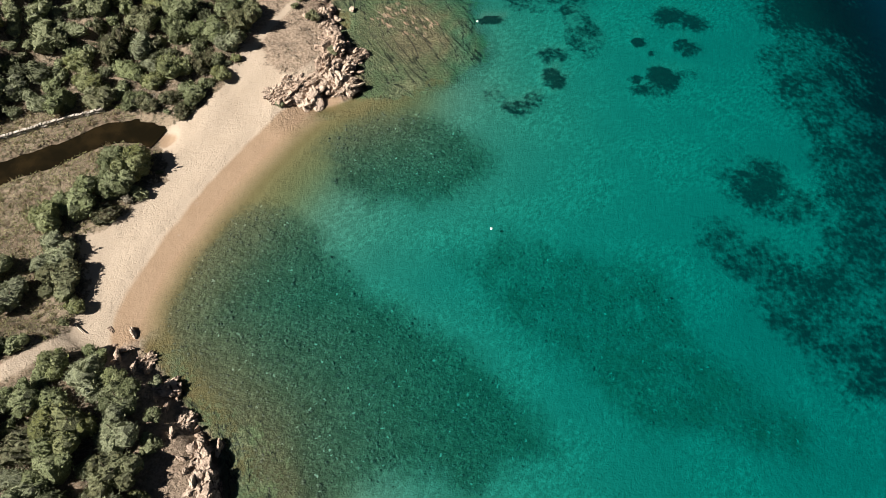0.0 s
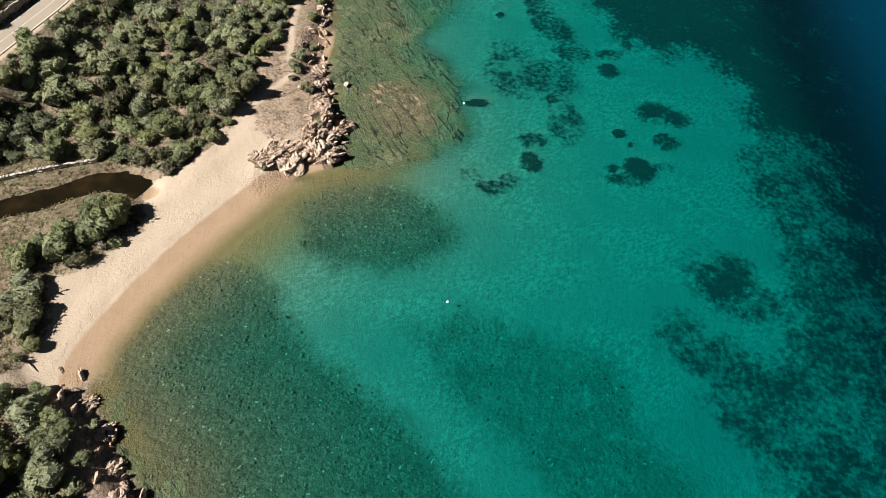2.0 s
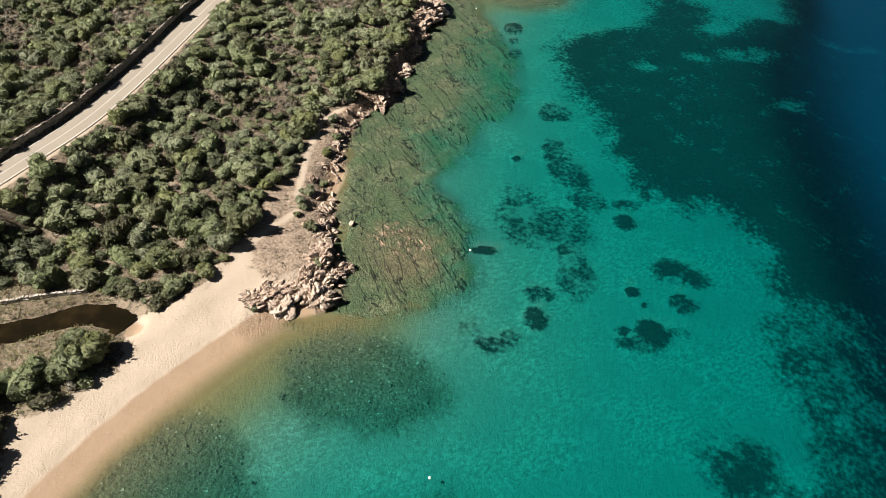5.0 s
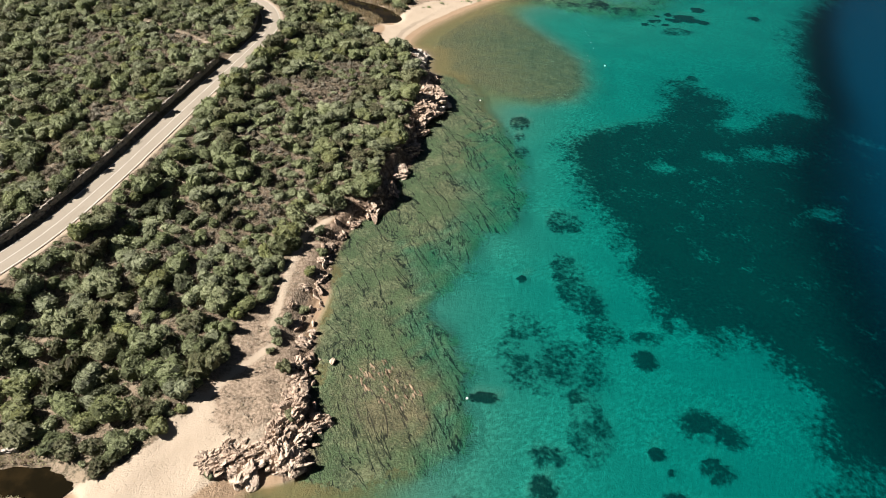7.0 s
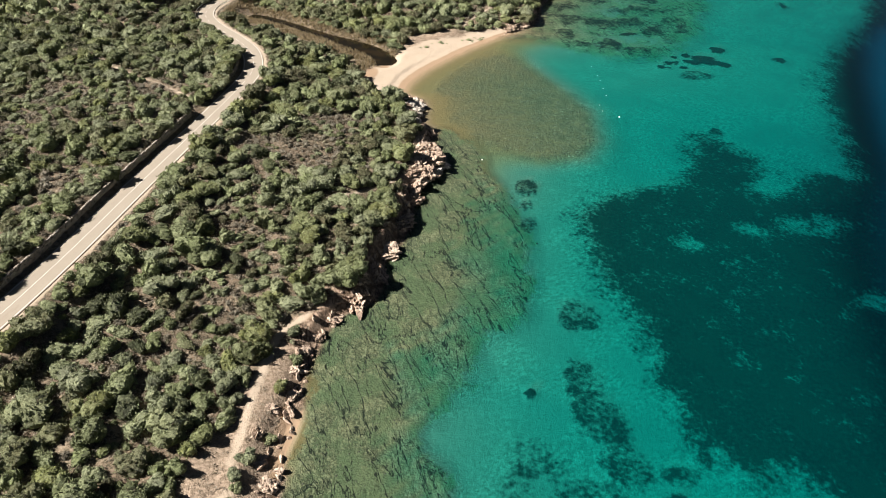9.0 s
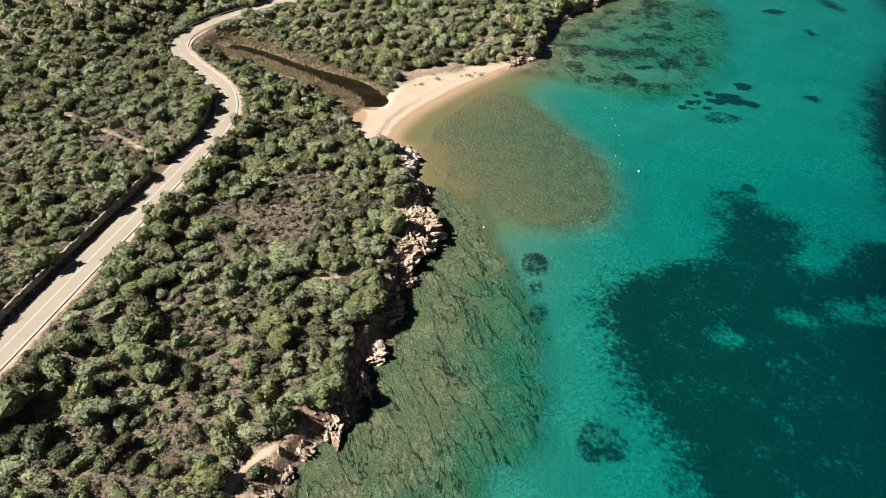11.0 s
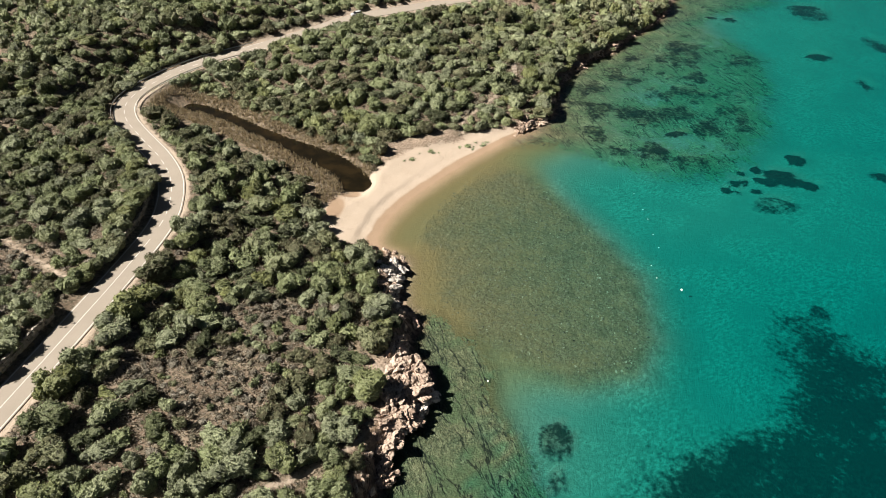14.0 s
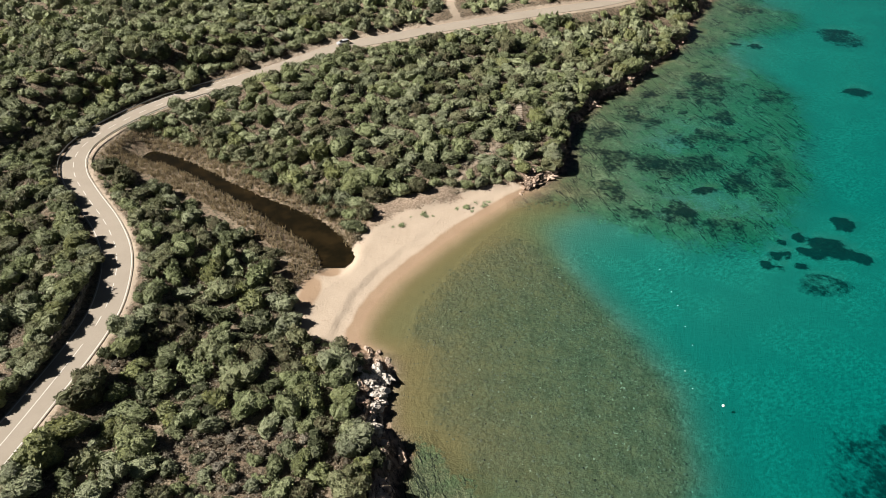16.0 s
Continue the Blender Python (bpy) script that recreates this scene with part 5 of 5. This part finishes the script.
def ring_mesh(name, radius, width, material, hole=0.0):
    bm = bmesh.new()
    bmesh.ops.create_cone(bm, cap_ends=True, segments=20, radius1=radius, radius2=radius, depth=width, matrix=Matrix.Rotation(math.pi / 2, 4, "X"))
    bmesh.ops.bevel(bm, geom=[e for e in bm.edges if len(e.link_faces) == 2 and e.calc_face_angle() > 1], offset=radius * .12, segments=2, affect="EDGES")
    me = bpy.data.meshes.new(name)
    bm.to_mesh(me)
    bm.free()
    me.materials.append(material)
    return me


s_car = road_run[np.argmin(np.abs(road_line[:, 0] + 77) + np.abs(road_line[:, 1] - 377))]
here, ahead = at_length(road_line, s_car), at_length(road_line, s_car + 1)
turn = math.degrees(math.atan2(ahead[1] - here[1], ahead[0] - here[0]))
car = new("car")
car.matrix_basis = pose(here[0], here[1], here[2] + .01, 0, 0, turn) @ pose(0, 1.5, 0, 0, 0, 180)
tagged(car, "silver estate car with dark windows on the road", "car")
part("body", loft("body", [(-2.15, .72, .42, .85), (-2.05, .84, .3, .98), (-1.2, .88, .25, 1.0), (.9, .88, .25, 1.0), (1.7, .86, .26, .92), (2.1, .78, .32, .78), (2.18, .66, .4, .66)], CARPAINT), car)
part("windows", loft("windows", [(-2.0, .74, .95, 1.0), (-1.7, .74, .95, 1.40), (-.2, .76, .97, 1.47), (.35, .74, .97, 1.42), (1.1, .72, .95, 1.0)], GLASSY), car, "dark tinted glass")
part("roof", loft("roof", [(-1.72, .62, 1.40, 1.45), (-1.2, .66, 1.43, 1.52), (-.2, .66, 1.45, 1.53), (.3, .62, 1.40, 1.46)], CARPAINT), car)
tyre, rim = ring_mesh("tyre", .33, .22, RUBBER), ring_mesh("rim", .2, .24, STEEL)
for wx in (-1.35, 1.35):
    for wy in (-.78, .78):
        wheel = part("wheel", tyre, car, "black tyre on a steel rim")
        wheel.location = (wx, wy, .33)
        part("rim", rim, wheel)
for wy in (-.58, .58):
    part("headlight", loft("headlight", [(2.05, .17, .56, .70), (2.17, .14, .58, .68)], LAMP), car).location = (0, wy, 0)
    part("tail_light", loft("tail_light", [(-2.2, .12, .68, .86), (-2.1, .14, .66, .9)], TAIL), car).location = (0, wy, 0)

# ---- floats on the sea ----
FLOAT = plain_material("white_plastic", (.8, .8, .77), .4, .2, .06)


def buoy(x, y, r):
    base = new("buoy")
    base.location = (x, y, 0)
    tagged(base, "white plastic mooring buoy floating on the sea", "buoy", "buoys")
    v = ICO2[0] * r * np.array((1, 1, .85)) + np.array((0, 0, r * .25))
    part("float", quick_mesh("float", v, ICO2[1], FLOAT), base)
    bm = bmesh.new()
    bmesh.ops.create_cone(bm, cap_ends=True, segments=8, radius1=r * .22, radius2=r * .12, depth=r * .5, matrix=Matrix.Translation((0, 0, r * 1.25)))
    me = bpy.data.meshes.new("eye")
    bm.to_mesh(me)
    bm.free()
    me.materials.append(STEEL)
    part("eye", me, base)


for x, y, r in ((8, 61, .24), (7, 111, .24), (30, 256, .26), (-7, 223, .22), (21, 292, .10), (23, 285, .10), (24, 281, .10), (25, 275, .10), (26, 270, .10), (25, 259, .10), (24, 263, .10)):
    buoy(x, y, r)

# ---- driftwood, steps ----
WOOD = plain_material("weathered_wood", (.42, .36, .29), .85, .15, .3, bump=.02)
bm = bmesh.new()
rings = []
for i in range(8):
    t = i / 7
    rad = .13 - .06 * t
    rings.append([bm.verts.new((t * 3.0, .08 * math.sin(t * 5) + math.cos(a) * rad, .12 + .1 * t + math.sin(a) * rad)) for a in np.linspace(0, 6.283, 9)[:-1]])
for a, b in zip(rings[:-1], rings[1:]):
    for i in range(8):
        bm.faces.new((a[i], a[(i + 1) % 8], b[(i + 1) % 8], b[i]))
bm.faces.new(rings[0][::-1]), bm.faces.new(rings[-1])
me = bpy.data.meshes.new("driftwood")
bm.to_mesh(me)
bm.free()
me.materials.append(WOOD)
log = new("driftwood", me)
log.matrix_basis = pose(-56.2, 43.6, float(survey([-55], [43])["z"][0]) - .02, 0, 0, -35)
tagged(log, "bleached driftwood trunk lying on the sand", "driftwood")

flight = new("steps")
tagged(flight, "weathered timber steps on the hillside path", "steps")
tread_v = np.array([(a, b, c) for a in (-.85, .85) for b in (-.2, .2) for c in (-.25, .06)])
tread_f = np.array([(0, 1, 3, 2), (4, 6, 7, 5), (0, 4, 5, 1), (2, 3, 7, 6), (0, 2, 6, 4), (1, 5, 7, 3)])
tread = quick_mesh("tread", tread_v, tread_f, WOOD)
treads = [(-14.2 - 2.8 * i / 19, 335 + 20 * i / 19) for i in range(20)]
for (x, y), z in zip(treads, height_at(treads)):
    ob = part("tread", tread, flight)
    ob.location, ob.rotation_euler = (x, y, z + .12), (0, 0, radians(8))

# ---- pale rock faces ----
pale = [rock_mesh("pale_rock", 80 + i, PALESTONE, 3, 1.1) for i in range(5)]
faces_a = [(-32.5 + rng.normal(0, 1.3), 246 + rng.normal(0, 4.0)) for _ in range(9)]
for (x, y), z in zip(faces_a, height_at(faces_a)):
    set_rock(pale, "pale_rock", x, y, z + .15, rng.uniform(.5, 1.1), 95 + rng.normal(0, 20), rng.uniform(-15, 15), "pale grey-white weathered rock face above the water", "pale rocks")
faces_b = [(-20.5 + rng.normal(0, 1.5), 215 + rng.normal(0, 3.2)) for _ in range(9)]
for (x, y), z in zip(faces_b, height_at(faces_b)):
    set_rock(rocks, "cliff_rock", x, y, z + .15, rng.uniform(.5, 1.2), 95 + rng.normal(0, 20), rng.uniform(-15, 15), "large pinkish granite block on the point", "cliff rocks")
